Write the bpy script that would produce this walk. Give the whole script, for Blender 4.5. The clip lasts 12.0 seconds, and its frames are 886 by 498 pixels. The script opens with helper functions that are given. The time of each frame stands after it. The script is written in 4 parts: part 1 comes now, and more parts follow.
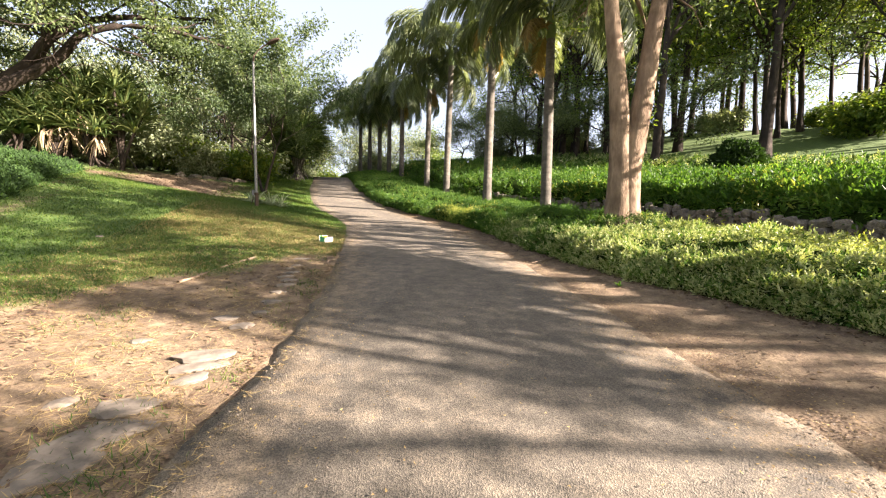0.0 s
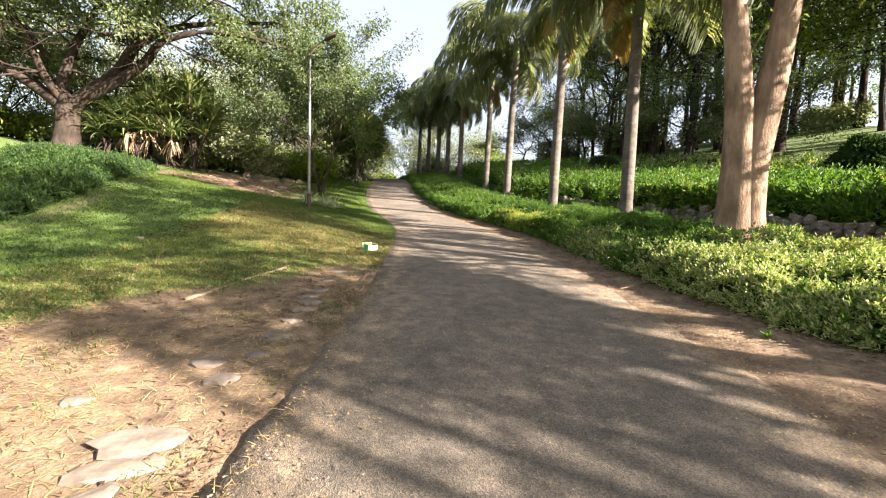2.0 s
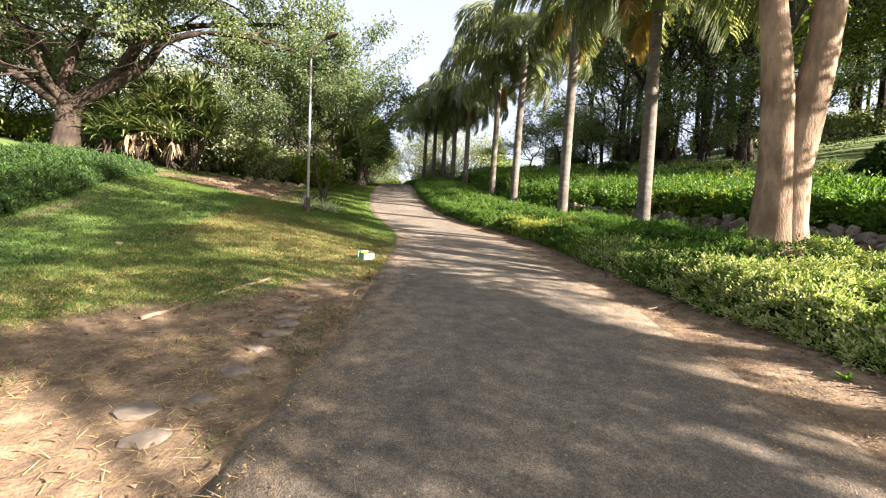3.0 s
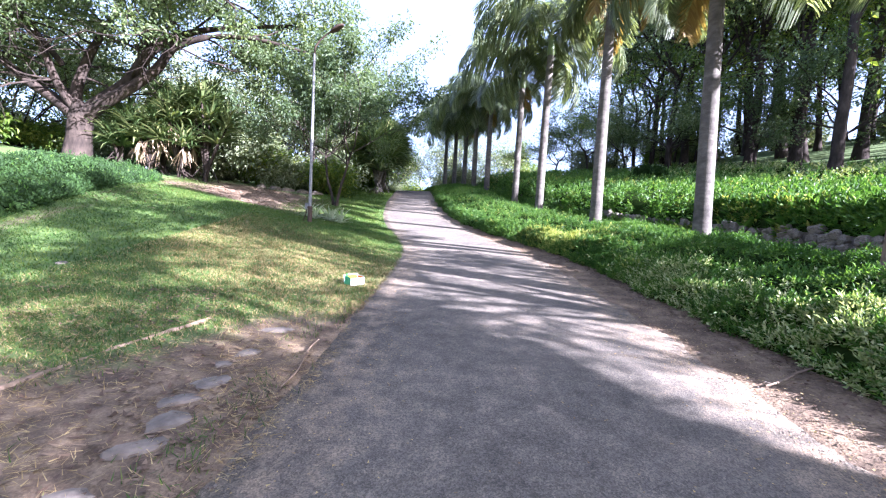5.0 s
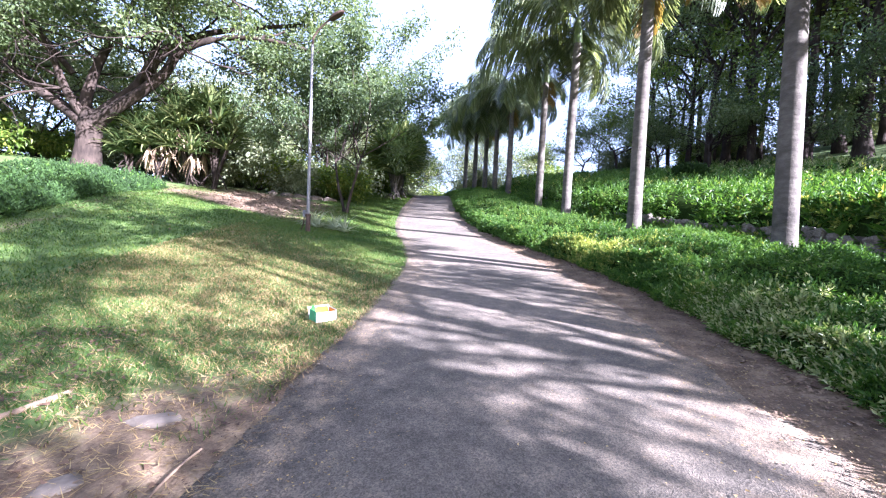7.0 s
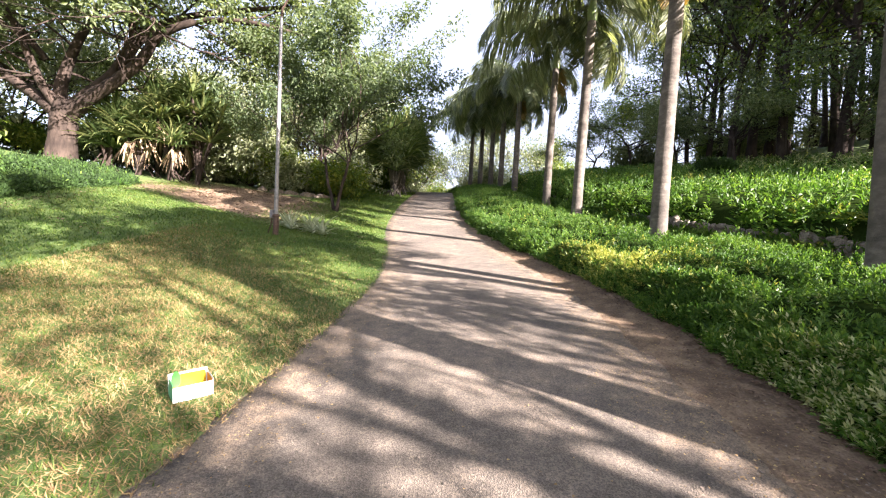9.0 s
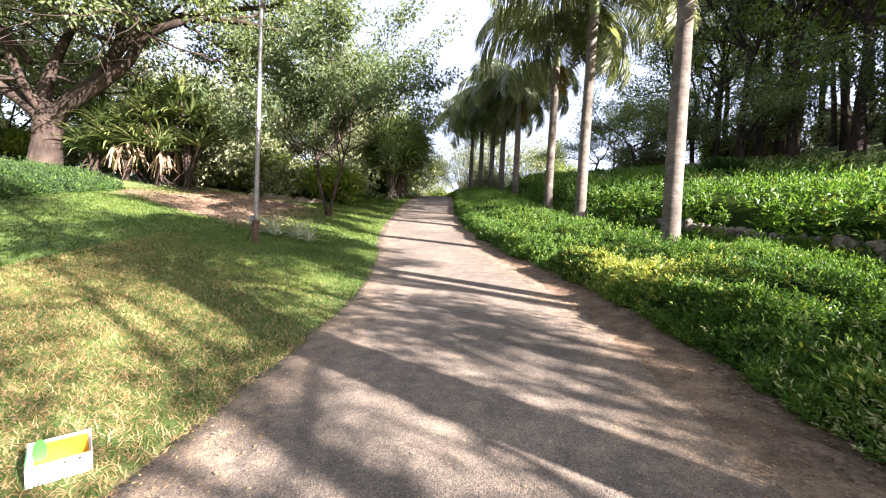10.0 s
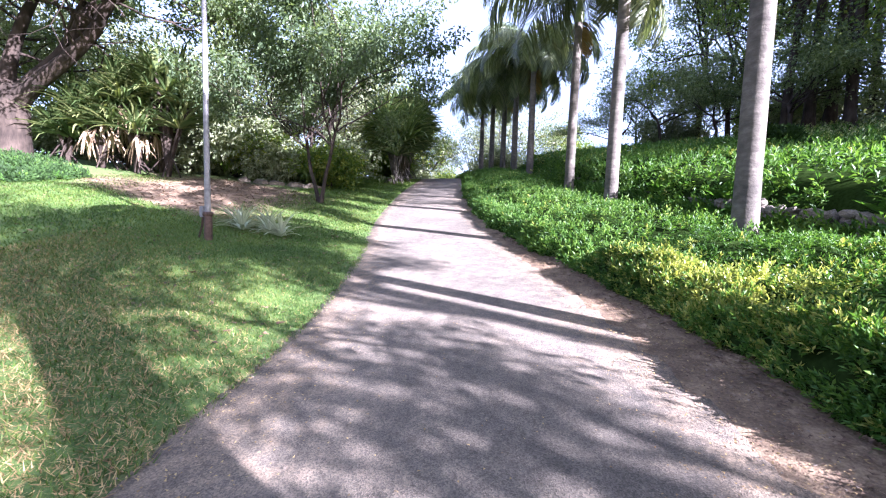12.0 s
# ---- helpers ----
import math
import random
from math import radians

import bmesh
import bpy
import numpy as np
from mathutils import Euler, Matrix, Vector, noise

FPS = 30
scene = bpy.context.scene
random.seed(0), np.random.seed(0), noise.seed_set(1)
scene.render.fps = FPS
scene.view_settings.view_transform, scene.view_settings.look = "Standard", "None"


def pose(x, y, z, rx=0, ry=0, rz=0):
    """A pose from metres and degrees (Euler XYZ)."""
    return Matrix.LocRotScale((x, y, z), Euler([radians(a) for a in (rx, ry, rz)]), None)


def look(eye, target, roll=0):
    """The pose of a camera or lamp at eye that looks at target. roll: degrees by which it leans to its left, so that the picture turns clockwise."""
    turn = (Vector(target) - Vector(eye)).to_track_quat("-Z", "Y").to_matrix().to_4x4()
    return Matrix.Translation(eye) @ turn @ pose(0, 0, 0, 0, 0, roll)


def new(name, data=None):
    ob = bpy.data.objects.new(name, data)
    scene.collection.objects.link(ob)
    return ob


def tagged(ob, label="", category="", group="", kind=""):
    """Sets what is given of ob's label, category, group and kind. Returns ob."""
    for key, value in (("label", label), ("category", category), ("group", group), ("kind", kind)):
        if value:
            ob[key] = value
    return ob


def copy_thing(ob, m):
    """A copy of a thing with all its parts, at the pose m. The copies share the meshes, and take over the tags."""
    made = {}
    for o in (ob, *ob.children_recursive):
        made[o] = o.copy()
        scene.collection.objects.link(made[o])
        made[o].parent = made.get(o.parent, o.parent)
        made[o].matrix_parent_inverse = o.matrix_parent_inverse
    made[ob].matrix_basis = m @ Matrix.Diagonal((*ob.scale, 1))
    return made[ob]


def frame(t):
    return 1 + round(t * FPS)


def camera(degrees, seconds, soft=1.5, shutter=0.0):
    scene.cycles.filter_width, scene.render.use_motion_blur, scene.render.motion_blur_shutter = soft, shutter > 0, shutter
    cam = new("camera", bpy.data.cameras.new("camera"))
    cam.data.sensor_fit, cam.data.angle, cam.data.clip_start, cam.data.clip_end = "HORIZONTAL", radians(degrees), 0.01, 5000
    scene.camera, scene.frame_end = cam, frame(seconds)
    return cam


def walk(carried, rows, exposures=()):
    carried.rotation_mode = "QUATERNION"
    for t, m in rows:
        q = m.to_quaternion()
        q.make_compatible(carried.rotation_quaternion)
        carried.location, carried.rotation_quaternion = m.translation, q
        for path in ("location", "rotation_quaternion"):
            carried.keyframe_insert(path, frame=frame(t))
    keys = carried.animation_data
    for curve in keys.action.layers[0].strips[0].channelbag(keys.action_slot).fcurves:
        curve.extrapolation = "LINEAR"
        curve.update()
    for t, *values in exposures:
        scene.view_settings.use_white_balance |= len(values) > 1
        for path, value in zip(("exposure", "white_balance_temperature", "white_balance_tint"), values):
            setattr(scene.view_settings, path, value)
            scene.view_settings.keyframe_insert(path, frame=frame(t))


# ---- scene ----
cam = camera(96.5, 12.0, soft=1.2)
PATH = [
    (0, (-0.003, 0.249, 1.498), (0.002, 2.247, 1.4), 1.2),
    (0.5, (0.031, 0.59, 1.534), (-0.087, 2.583, 1.414), 2.2),
    (1, (-0.022, 1.011, 1.582), (-0.164, 3.002, 1.464), 2.2),
    (1.5, (-0.047, 1.496, 1.632), (-0.259, 3.482, 1.524), 2.5),
    (2, (-0.085, 1.852, 1.65), (-0.365, 3.83, 1.556), 2.6),
    (2.5, (-0.148, 2.22, 1.673), (-0.436, 4.197, 1.594), 2.9),
    (3, (-0.149, 2.663, 1.707), (-0.456, 4.638, 1.64), 3.2),
    (5, (-0.2, 4.609, 1.948), (-0.623, 6.564, 1.908), 3.2),
    (5.5, (-0.204, 5.068, 2.003), (-0.7, 7.005, 1.973), 2.8),
    (6, (-0.263, 5.536, 2.076), (-0.765, 7.472, 2.058), 2.2),
    (6.5, (-0.218, 6.035, 2.134), (-0.753, 7.963, 2.116), 2.5),
    (7, (-0.285, 6.504, 2.175), (-0.822, 8.431, 2.152), 2.8),
    (9, (-0.291, 8.594, 2.504), (-0.867, 10.508, 2.461), 3.2),
    (9.5, (-0.289, 9.091, 2.557), (-0.864, 11.006, 2.526), 2.9),
    (10, (-0.33, 9.532, 2.591), (-0.917, 11.444, 2.568), 2.8),
    (10.5, (-0.435, 10.064, 2.63), (-1.024, 11.975, 2.605), 3.1),
    (11, (-0.576, 10.638, 2.693), (-1.188, 12.542, 2.642), 3.0),
    (11.5, (-0.7, 11.264, 2.78), (-1.32, 13.164, 2.699), 2.4),
    (12, (-0.811, 11.904, 2.844), (-1.452, 13.796, 2.733), 1.8),
]
EXPOSURES = [(0, 2.84, 6400, 21), (2.0, 2.84, 6400, 21), (3.0, 2.86, 6400, 21), (4.8, 3.38, 4950, 31), (7.2, 3.42, 5000, 33), (8.8, 3.18, 6000, 28), (11.3, 3.16, 6000, 28), (12, 3.42, 5050, 35)]
walk(cam, [(t, look(eye, target, roll)) for t, eye, target, roll in PATH], EXPOSURES)

# ---- light ----
SUN_WAY = Vector((0.945, -0.327, 0.0)).normalized()
SUN_UP = radians(26)
world = bpy.data.worlds.new("sky")
scene.world = world
world.use_nodes = True
wn = world.node_tree
sky = wn.nodes.new("ShaderNodeTexSky")
sky.sky_type = "NISHITA"
sky.sun_disc = False
sky.sun_elevation = SUN_UP
sky.sun_rotation = math.atan2(SUN_WAY.x, SUN_WAY.y)
sky.air_density, sky.dust_density = 1.2, 3.0
haze = wn.nodes.new("ShaderNodeMix")
haze.data_type = "RGBA"
haze.inputs[0].default_value = 0.6
haze.inputs[7].default_value = (1.9, 1.95, 2.0, 1)
wn.links.new(sky.outputs[0], haze.inputs[6])
wn.links.new(haze.outputs[2], wn.nodes["Background"].inputs[0])
wn.nodes["Background"].inputs[1].default_value = 0.075
sun = new("sun", bpy.data.lights.new("sun", "SUN"))
sun.data.energy, sun.data.angle, sun.data.color = 5.0, radians(0.45), (1.0, 0.90, 0.75)
sun.matrix_world = look(Vector((SUN_WAY.x * math.cos(SUN_UP), SUN_WAY.y * math.cos(SUN_UP), math.sin(SUN_UP))) * 60, (0, 0, 0))


# ---- materials ----
class Nodes:
    """A node material with short ways to add nodes."""

    def __init__(self, name):
        self.mat = bpy.data.materials.new(name)
        self.mat.use_nodes = True
        self.t = self.mat.node_tree
        self.bsdf = self.t.nodes["Principled BSDF"]
        self.out = self.t.nodes["Material Output"]
        self.bsdf.inputs["Specular IOR Level"].default_value = 0.35

    def add(self, kind, **sets):
        n = self.t.nodes.new(kind)
        for k, v in sets.items():
            n.inputs[k.replace("_", " ")].default_value = v
        return n

    def link(self, a, b):
        self.t.links.new(a, b)

    def coord(self):
        return self.add("ShaderNodeTexCoord").outputs["Object"]

    def noise(self, scale, detail=4.0, rough=0.6, at=None):
        n = self.add("ShaderNodeTexNoise", Scale=scale, Detail=detail, Roughness=rough)
        self.link(at or self.coord(), n.inputs["Vector"])
        return n.outputs["Fac"]

    def ramp(self, fac, stops):
        r = self.t.nodes.new("ShaderNodeValToRGB")
        els = r.color_ramp.elements
        while len(els) < len(stops):
            els.new(0.5)
        for e, (p, c) in zip(els, stops):
            e.position, e.color = p, (*c, 1)
        self.link(fac, r.inputs[0])
        return r.outputs[0]

    def mix(self, fac, a, b, mode="MIX"):
        m = self.t.nodes.new("ShaderNodeMix")
        m.data_type, m.blend_type = "RGBA", mode
        for sock, v in ((m.inputs[0], fac), (m.inputs[6], a), (m.inputs[7], b)):
            if isinstance(v, (int, float)):
                sock.default_value = v
            elif isinstance(v, tuple):
                sock.default_value = (*v, 1)
            else:
                self.link(v, sock)
        return m.outputs[2]

    def math(self, op, a, b=0.0):
        m = self.t.nodes.new("ShaderNodeMath")
        m.operation = op
        for sock, v in ((m.inputs[0], a), (m.inputs[1], b)):
            if isinstance(v, (int, float)):
                sock.default_value = v
            else:
                self.link(v, sock)
        return m.outputs[0]

    def color(self, c):
        self.link(c, self.bsdf.inputs["Base Color"])

    def bump(self, h, strength, dist=0.02):
        b = self.add("ShaderNodeBump", Strength=strength, Distance=dist)
        self.link(h, b.inputs["Height"])
        self.link(b.outputs[0], self.bsdf.inputs["Normal"])

    def rough(self, v):
        self.bsdf.inputs["Roughness"].default_value = v


def leaf_material(name, stops, gloss=0.45, through_light=0.45, spot=0.5):
    """Leaves: colour by leaf and by patch, shine, and light that comes through."""
    n = Nodes(name)
    isle = n.add("ShaderNodeNewGeometry").outputs["Random Per Island"]
    patch = n.noise(spot, 2.0, 0.5)
    each = n.math("MULTIPLY", n.math("SUBTRACT", n.add("ShaderNodeObjectInfo").outputs["Random"], 0.5), 0.3)
    isle = n.math("ADD", isle, each)
    f = n.math("ADD", n.math("MULTIPLY", isle, 0.6), n.math("MULTIPLY", n.math("SUBTRACT", patch, 0.3), 0.9))
    c = n.ramp(f, stops)
    n.color(c)
    n.rough(gloss)
    tr = n.add("ShaderNodeBsdfTranslucent")
    n.link(n.mix(1.0, c, (1.0, 1.0, 0.45), "MULTIPLY"), tr.inputs["Color"])
    m = n.add("ShaderNodeMixShader", Fac=through_light)
    n.link(n.bsdf.outputs[0], m.inputs[1])
    n.link(tr.outputs[0], m.inputs[2])
    n.link(m.outputs[0], n.out.inputs[0])
    return n.mat


def bark_material(name, dark, light, scale=6.0, ring=0.0):
    n = Nodes(name)
    mp = n.add("ShaderNodeMapping")
    mp.inputs["Scale"].default_value = (1, 1, 0.3) if not ring else (0.6, 0.6, 1)
    n.link(n.coord(), mp.inputs[0])
    a = n.noise(scale, 6.0, 0.65, mp.outputs[0])
    b = n.noise(1.3, 3.0, 0.5)
    f = n.math("ADD", n.math("MULTIPLY", a, 0.6), n.math("MULTIPLY", b, 0.45))
    n.color(n.ramp(f, [(0.36, dark), (0.52, tuple((p + q) / 2.2 for p, q in zip(dark, light))), (0.66, light)]))
    n.rough(0.95)
    n.bsdf.inputs["Specular IOR Level"].default_value = 0.15
    h = n.math("ADD", a, n.math("MULTIPLY", n.noise(scale * 6, 4.0, 0.7, mp.outputs[0]), 0.5))
    if ring:
        w = n.add("ShaderNodeTexWave", Scale=ring, Distortion=1.5, Detail=2.0)
        w.bands_direction = "Z"
        n.link(n.coord(), w.inputs["Vector"])
        h = n.math("ADD", h, n.math("MULTIPLY", w.outputs["Fac"], 0.12))
    n.bump(h, 0.4 if ring else 0.9, 0.04)
    return n.mat


def plain_material(name, dark, light, scale=20.0, rough=0.6, metal=0.0, bump=0.15, shine=0.35):
    n = Nodes(name)
    n.bsdf.inputs["Specular IOR Level"].default_value = shine
    a = n.noise(scale, 5.0, 0.6)
    n.color(n.ramp(a, [(0.3, dark), (0.7, light)]))
    n.rough(rough)
    n.bsdf.inputs["Metallic"].default_value = metal
    n.bump(a, bump, 0.01)
    return n.mat


def ground_material():
    n = Nodes("grass_and_soil")
    mask = n.add("ShaderNodeAttribute")
    mask.attribute_name = "grass"
    co = n.coord()
    big, mid, fine = n.noise(0.35, 3.0, 0.6, co), n.noise(3.5, 5.0, 0.65, co), n.noise(45.0, 4.0, 0.7, co)
    soil = n.ramp(n.math("ADD", n.math("MULTIPLY", mid, 0.6), n.math("MULTIPLY", fine, 0.4)),
                  [(0.34, (0.06, 0.042, 0.027)), (0.5, (0.15, 0.105, 0.063)), (0.66, (0.31, 0.228, 0.138))])
    turf = n.ramp(n.math("ADD", n.math("MULTIPLY", mid, 0.5), n.math("MULTIPLY", fine, 0.5)),
                  [(0.3, (0.035, 0.065, 0.014)), (0.55, (0.085, 0.135, 0.028)), (0.75, (0.2, 0.21, 0.07))])
    f = n.math("ADD", mask.outputs["Fac"], n.math("MULTIPLY", n.math("SUBTRACT", mid, 0.5), 0.9))
    f = n.math("ADD", f, n.math("MULTIPLY", n.math("SUBTRACT", big, 0.5), 0.7))
    step = n.add("ShaderNodeMapRange", From_Min=0.35, From_Max=0.65)
    n.link(f, step.inputs[0])
    n.color(n.mix(step.outputs[0], soil, turf))
    n.rough(0.95)
    n.bump(n.math("ADD", mid, n.math("MULTIPLY", fine, 0.4)), 0.6, 0.05)
    return n.mat


def asphalt_material():
    n = Nodes("worn_asphalt")
    co = n.coord()
    big, mid, fine = n.noise(0.5, 4.0, 0.6, co), n.noise(5.0, 5.0, 0.65, co), n.noise(160.0, 3.0, 0.7, co)
    c = n.ramp(n.math("ADD", n.math("MULTIPLY", big, 0.5), n.math("MULTIPLY", mid, 0.5)),
               [(0.34, (0.075, 0.068, 0.055)), (0.5, (0.135, 0.119, 0.093)), (0.66, (0.23, 0.195, 0.146))])
    vor = n.add("ShaderNodeTexVoronoi", Scale=110.0)
    n.link(co, vor.inputs["Vector"])
    grit = n.ramp(vor.outputs["Color"], [(0.2, (0.5, 0.5, 0.5)), (0.8, (1.4, 1.35, 1.3))])
    chips = n.add("ShaderNodeTexVoronoi", Scale=38.0)
    n.link(co, chips.inputs["Vector"])
    grit = n.mix(0.35, grit, n.ramp(chips.outputs["Color"], [(0.15, (0.62, 0.6, 0.6)), (0.75, (1.1, 1.08, 1.05)), (0.95, (1.9, 1.8, 1.65))]), "MULTIPLY")
    dust = n.add("ShaderNodeAttribute")
    dust.attribute_name = "dust"
    d = n.math("ADD", dust.outputs["Fac"], n.math("MULTIPLY", n.math("SUBTRACT", mid, 0.5), 1.6))
    d = n.math("ADD", d, n.math("MULTIPLY", n.math("SUBTRACT", big, 0.5), 0.9))
    step = n.add("ShaderNodeMapRange", From_Min=0.3, From_Max=0.95, To_Max=0.8)
    n.link(d, step.inputs[0])
    c = n.mix(step.outputs[0], c, n.ramp(mid, [(0.35, (0.12, 0.092, 0.06)), (0.6, (0.24, 0.188, 0.125))]))
    n.color(n.mix(0.75, c, grit, "MULTIPLY"))
    n.rough(0.92)
    n.bump(n.math("ADD", fine, n.math("MULTIPLY", vor.outputs["Distance"], 1.2)), 0.55, 0.012)
    return n.mat


M_GROUND = ground_material()
M_ROAD = asphalt_material()
M_GRASS = leaf_material("grass_blades", [(0.1, (0.028, 0.066, 0.009)), (0.5, (0.064, 0.13, 0.017)), (0.8, (0.16, 0.2, 0.042))], 0.6, 0.4, 0.6)
M_STRAW = leaf_material("dry_straw", [(0.1, (0.17, 0.11, 0.05)), (0.5, (0.36, 0.26, 0.11)), (0.9, (0.5, 0.4, 0.19))], 0.7, 0.2)
M_LITTER = leaf_material("fallen_leaves", [(0.1, (0.055, 0.032, 0.02)), (0.5, (0.13, 0.08, 0.048)), (0.9, (0.28, 0.2, 0.12))], 0.7, 0.1)
M_HEDGE = leaf_material("hedge_leaves", [(0.1, (0.03, 0.08, 0.010)), (0.45, (0.064, 0.15, 0.02)), (0.8, (0.155, 0.26, 0.042))], 0.5, 0.45, 0.4)
M_HEDGE_PALE = leaf_material("pale_hedge_leaves", [(0.1, (0.14, 0.20, 0.06)), (0.45, (0.31, 0.38, 0.14)), (0.8, (0.55, 0.56, 0.30))], 0.35, 0.35, 0.8)
M_HEDGE_GOLD = leaf_material("golden_hedge_leaves", [(0.1, (0.13, 0.19, 0.03)), (0.5, (0.27, 0.32, 0.055)), (0.85, (0.46, 0.46, 0.12))], 0.35, 0.4, 0.8)
M_HEDGE_DARK = leaf_material("dark_hedge_leaves", [(0.1, (0.013, 0.032, 0.006)), (0.5, (0.025, 0.06, 0.010)), (0.9, (0.052, 0.105, 0.018))], 0.75, 0.3, 0.5)
# near-black: the shade inside hedges and bushes is put into this colour
M_HEDGE_SHADE = plain_material("hedge_inside_shade", (0.008, 0.016, 0.003), (0.022, 0.038, 0.009), 15.0, 1.0, shine=0.0)
M_LEAF = leaf_material("tree_leaves", [(0.1, (0.07, 0.105, 0.042)), (0.5, (0.15, 0.2, 0.085)), (0.85, (0.30, 0.35, 0.17))], 0.42, 0.58, 0.25)
M_LEAF_DARK = leaf_material("dark_tree_leaves", [(0.1, (0.058, 0.09, 0.044)), (0.5, (0.115, 0.165, 0.078)), (0.9, (0.23, 0.285, 0.15))], 0.42, 0.58, 0.25)
M_LEAF_BRIGHT = leaf_material("bright_tree_leaves", [(0.1, (0.06, 0.11, 0.015)), (0.5, (0.12, 0.19, 0.025)), (0.9, (0.30, 0.33, 0.05))], 0.45, 0.5, 0.3)
M_LEAF_SILVER = leaf_material("grey_green_leaves", [(0.1, (0.10, 0.13, 0.065)), (0.5, (0.20, 0.24, 0.125)), (0.9, (0.42, 0.45, 0.27))], 0.5, 0.4, 0.3)
M_FROND = leaf_material("palm_leaflets", [(0.1, (0.06, 0.09, 0.05)), (0.5, (0.145, 0.18, 0.10)), (0.9, (0.32, 0.35, 0.2))], 0.3, 0.55, 0.4)
M_FROND_DRY = leaf_material("dry_palm_leaflets", [(0.1, (0.15, 0.10, 0.03)), (0.5, (0.32, 0.22, 0.07)), (0.9, (0.5, 0.38, 0.12))], 0.6, 0.35)
M_STRAP_DRY = leaf_material("dry_strap_leaves", [(0.1, (0.13, 0.085, 0.05)), (0.5, (0.28, 0.21, 0.125)), (0.9, (0.48, 0.4, 0.25))], 0.7, 0.2)
M_STRAP = leaf_material("strap_leaves", [(0.1, (0.035, 0.065, 0.02)), (0.5, (0.085, 0.125, 0.04)), (0.9, (0.27, 0.29, 0.11))], 0.35, 0.35, 0.8)
M_STRIPED = leaf_material("silver_striped_leaves", [(0.1, (0.15, 0.2, 0.12)), (0.5, (0.36, 0.41, 0.29)), (0.9, (0.62, 0.65, 0.5))], 0.4, 0.25, 0.8)
M_BARK = bark_material("brown_bark", (0.015, 0.012, 0.010), (0.066, 0.05, 0.038), 4.0)
M_BARK_DARK = bark_material("dark_bark", (0.016, 0.013, 0.010), (0.068, 0.053, 0.042))
M_BARK_PALE = bark_material("pale_bark", (0.10, 0.068, 0.045), (0.37, 0.27, 0.18), 5.0)
M_PALM = bark_material("palm_trunk", (0.06, 0.055, 0.046), (0.17, 0.153, 0.125), 7.0, 3.2)
M_SHAFT = plain_material("palm_crownshaft", (0.07, 0.12, 0.03), (0.16, 0.2, 0.06), 3.0, 0.4)
M_STONE = plain_material("rubble_stone", (0.07, 0.06, 0.048), (0.26, 0.225, 0.18), 9.0, 0.9, 0.0, 0.5)
M_SLAB = plain_material("verge_stone", (0.09, 0.075, 0.057), (0.24, 0.2, 0.155), 7.0, 0.95, 0.0, 0.6)
M_STEEL = plain_material("galvanised_steel", (0.16, 0.16, 0.155), (0.30, 0.295, 0.28), 12.0, 0.55, 0.4, 0.05)
M_RUST = plain_material("rusty_steel", (0.045, 0.03, 0.022), (0.12, 0.08, 0.055), 18.0, 0.8, 0.2, 0.3)
M_CARD = plain_material("white_cardboard", (0.66, 0.67, 0.66), (0.82, 0.83, 0.82), 8.0, 0.55)
M_YELLOW = plain_material("yellow_print", (0.75, 0.42, 0.01), (0.9, 0.55, 0.02), 6.0, 0.5)
M_GREEN = plain_material("green_print", (0.06, 0.33, 0.05), (0.12, 0.45, 0.08), 6.0, 0.5)
# brown for the carton's inner side, with its shade put into the colour
M_SHADED_LINING = plain_material("shaded_lining", (0.28, 0.09, 0.01), (0.4, 0.14, 0.02), 6.0, 0.5)
M_BLACK = plain_material("black_plastic", (0.02, 0.02, 0.02), (0.05, 0.05, 0.05), 30.0, 0.4)
M_GREEN_WRAP = plain_material("green_wrapper", (0.04, 0.30, 0.14), (0.09, 0.42, 0.2), 20.0, 0.35)


# ---- mesh helpers ----
def grid_mesh(name, V, F, mat, parent=None, smooth=False, label=""):
    """An object from arrays of vertices and of faces with equally many corners."""
    V, F = np.asarray(V, float), np.asarray(F, int)
    me = bpy.data.meshes.new(name)
    me.vertices.add(len(V))
    me.vertices.foreach_set("co", V.ravel())
    me.loops.add(F.size)
    me.loops.foreach_set("vertex_index", F.ravel())
    me.polygons.add(len(F))
    me.polygons.foreach_set("loop_start", np.arange(0, F.size, F.shape[1]))
    me.polygons.foreach_set("use_smooth", np.full(len(F), smooth))
    me.update(calc_edges=True)
    me.materials.append(mat)
    ob = new(name, me)
    if parent:
        ob.parent = parent
    if label:
        tagged(ob, label)
    return ob


def part(name, bm, mat, parent=None, label="", smooth=False):
    me = bpy.data.meshes.new(name)
    for f in bm.faces:
        f.smooth = smooth
    bm.to_mesh(me)
    bm.free()
    me.materials.append(mat)
    ob = new(name, me)
    if parent:
        ob.parent = parent
    if label:
        tagged(ob, label)
    return ob


def thing(name, at, label, category, group="", kind=""):
    ob = tagged(new(name), label, category, group, kind)
    ob.location = at
    return ob


def unit(v):
    v = np.asarray(v, float)
    return v / (np.linalg.norm(v, axis=-1, keepdims=True) + 1e-9)


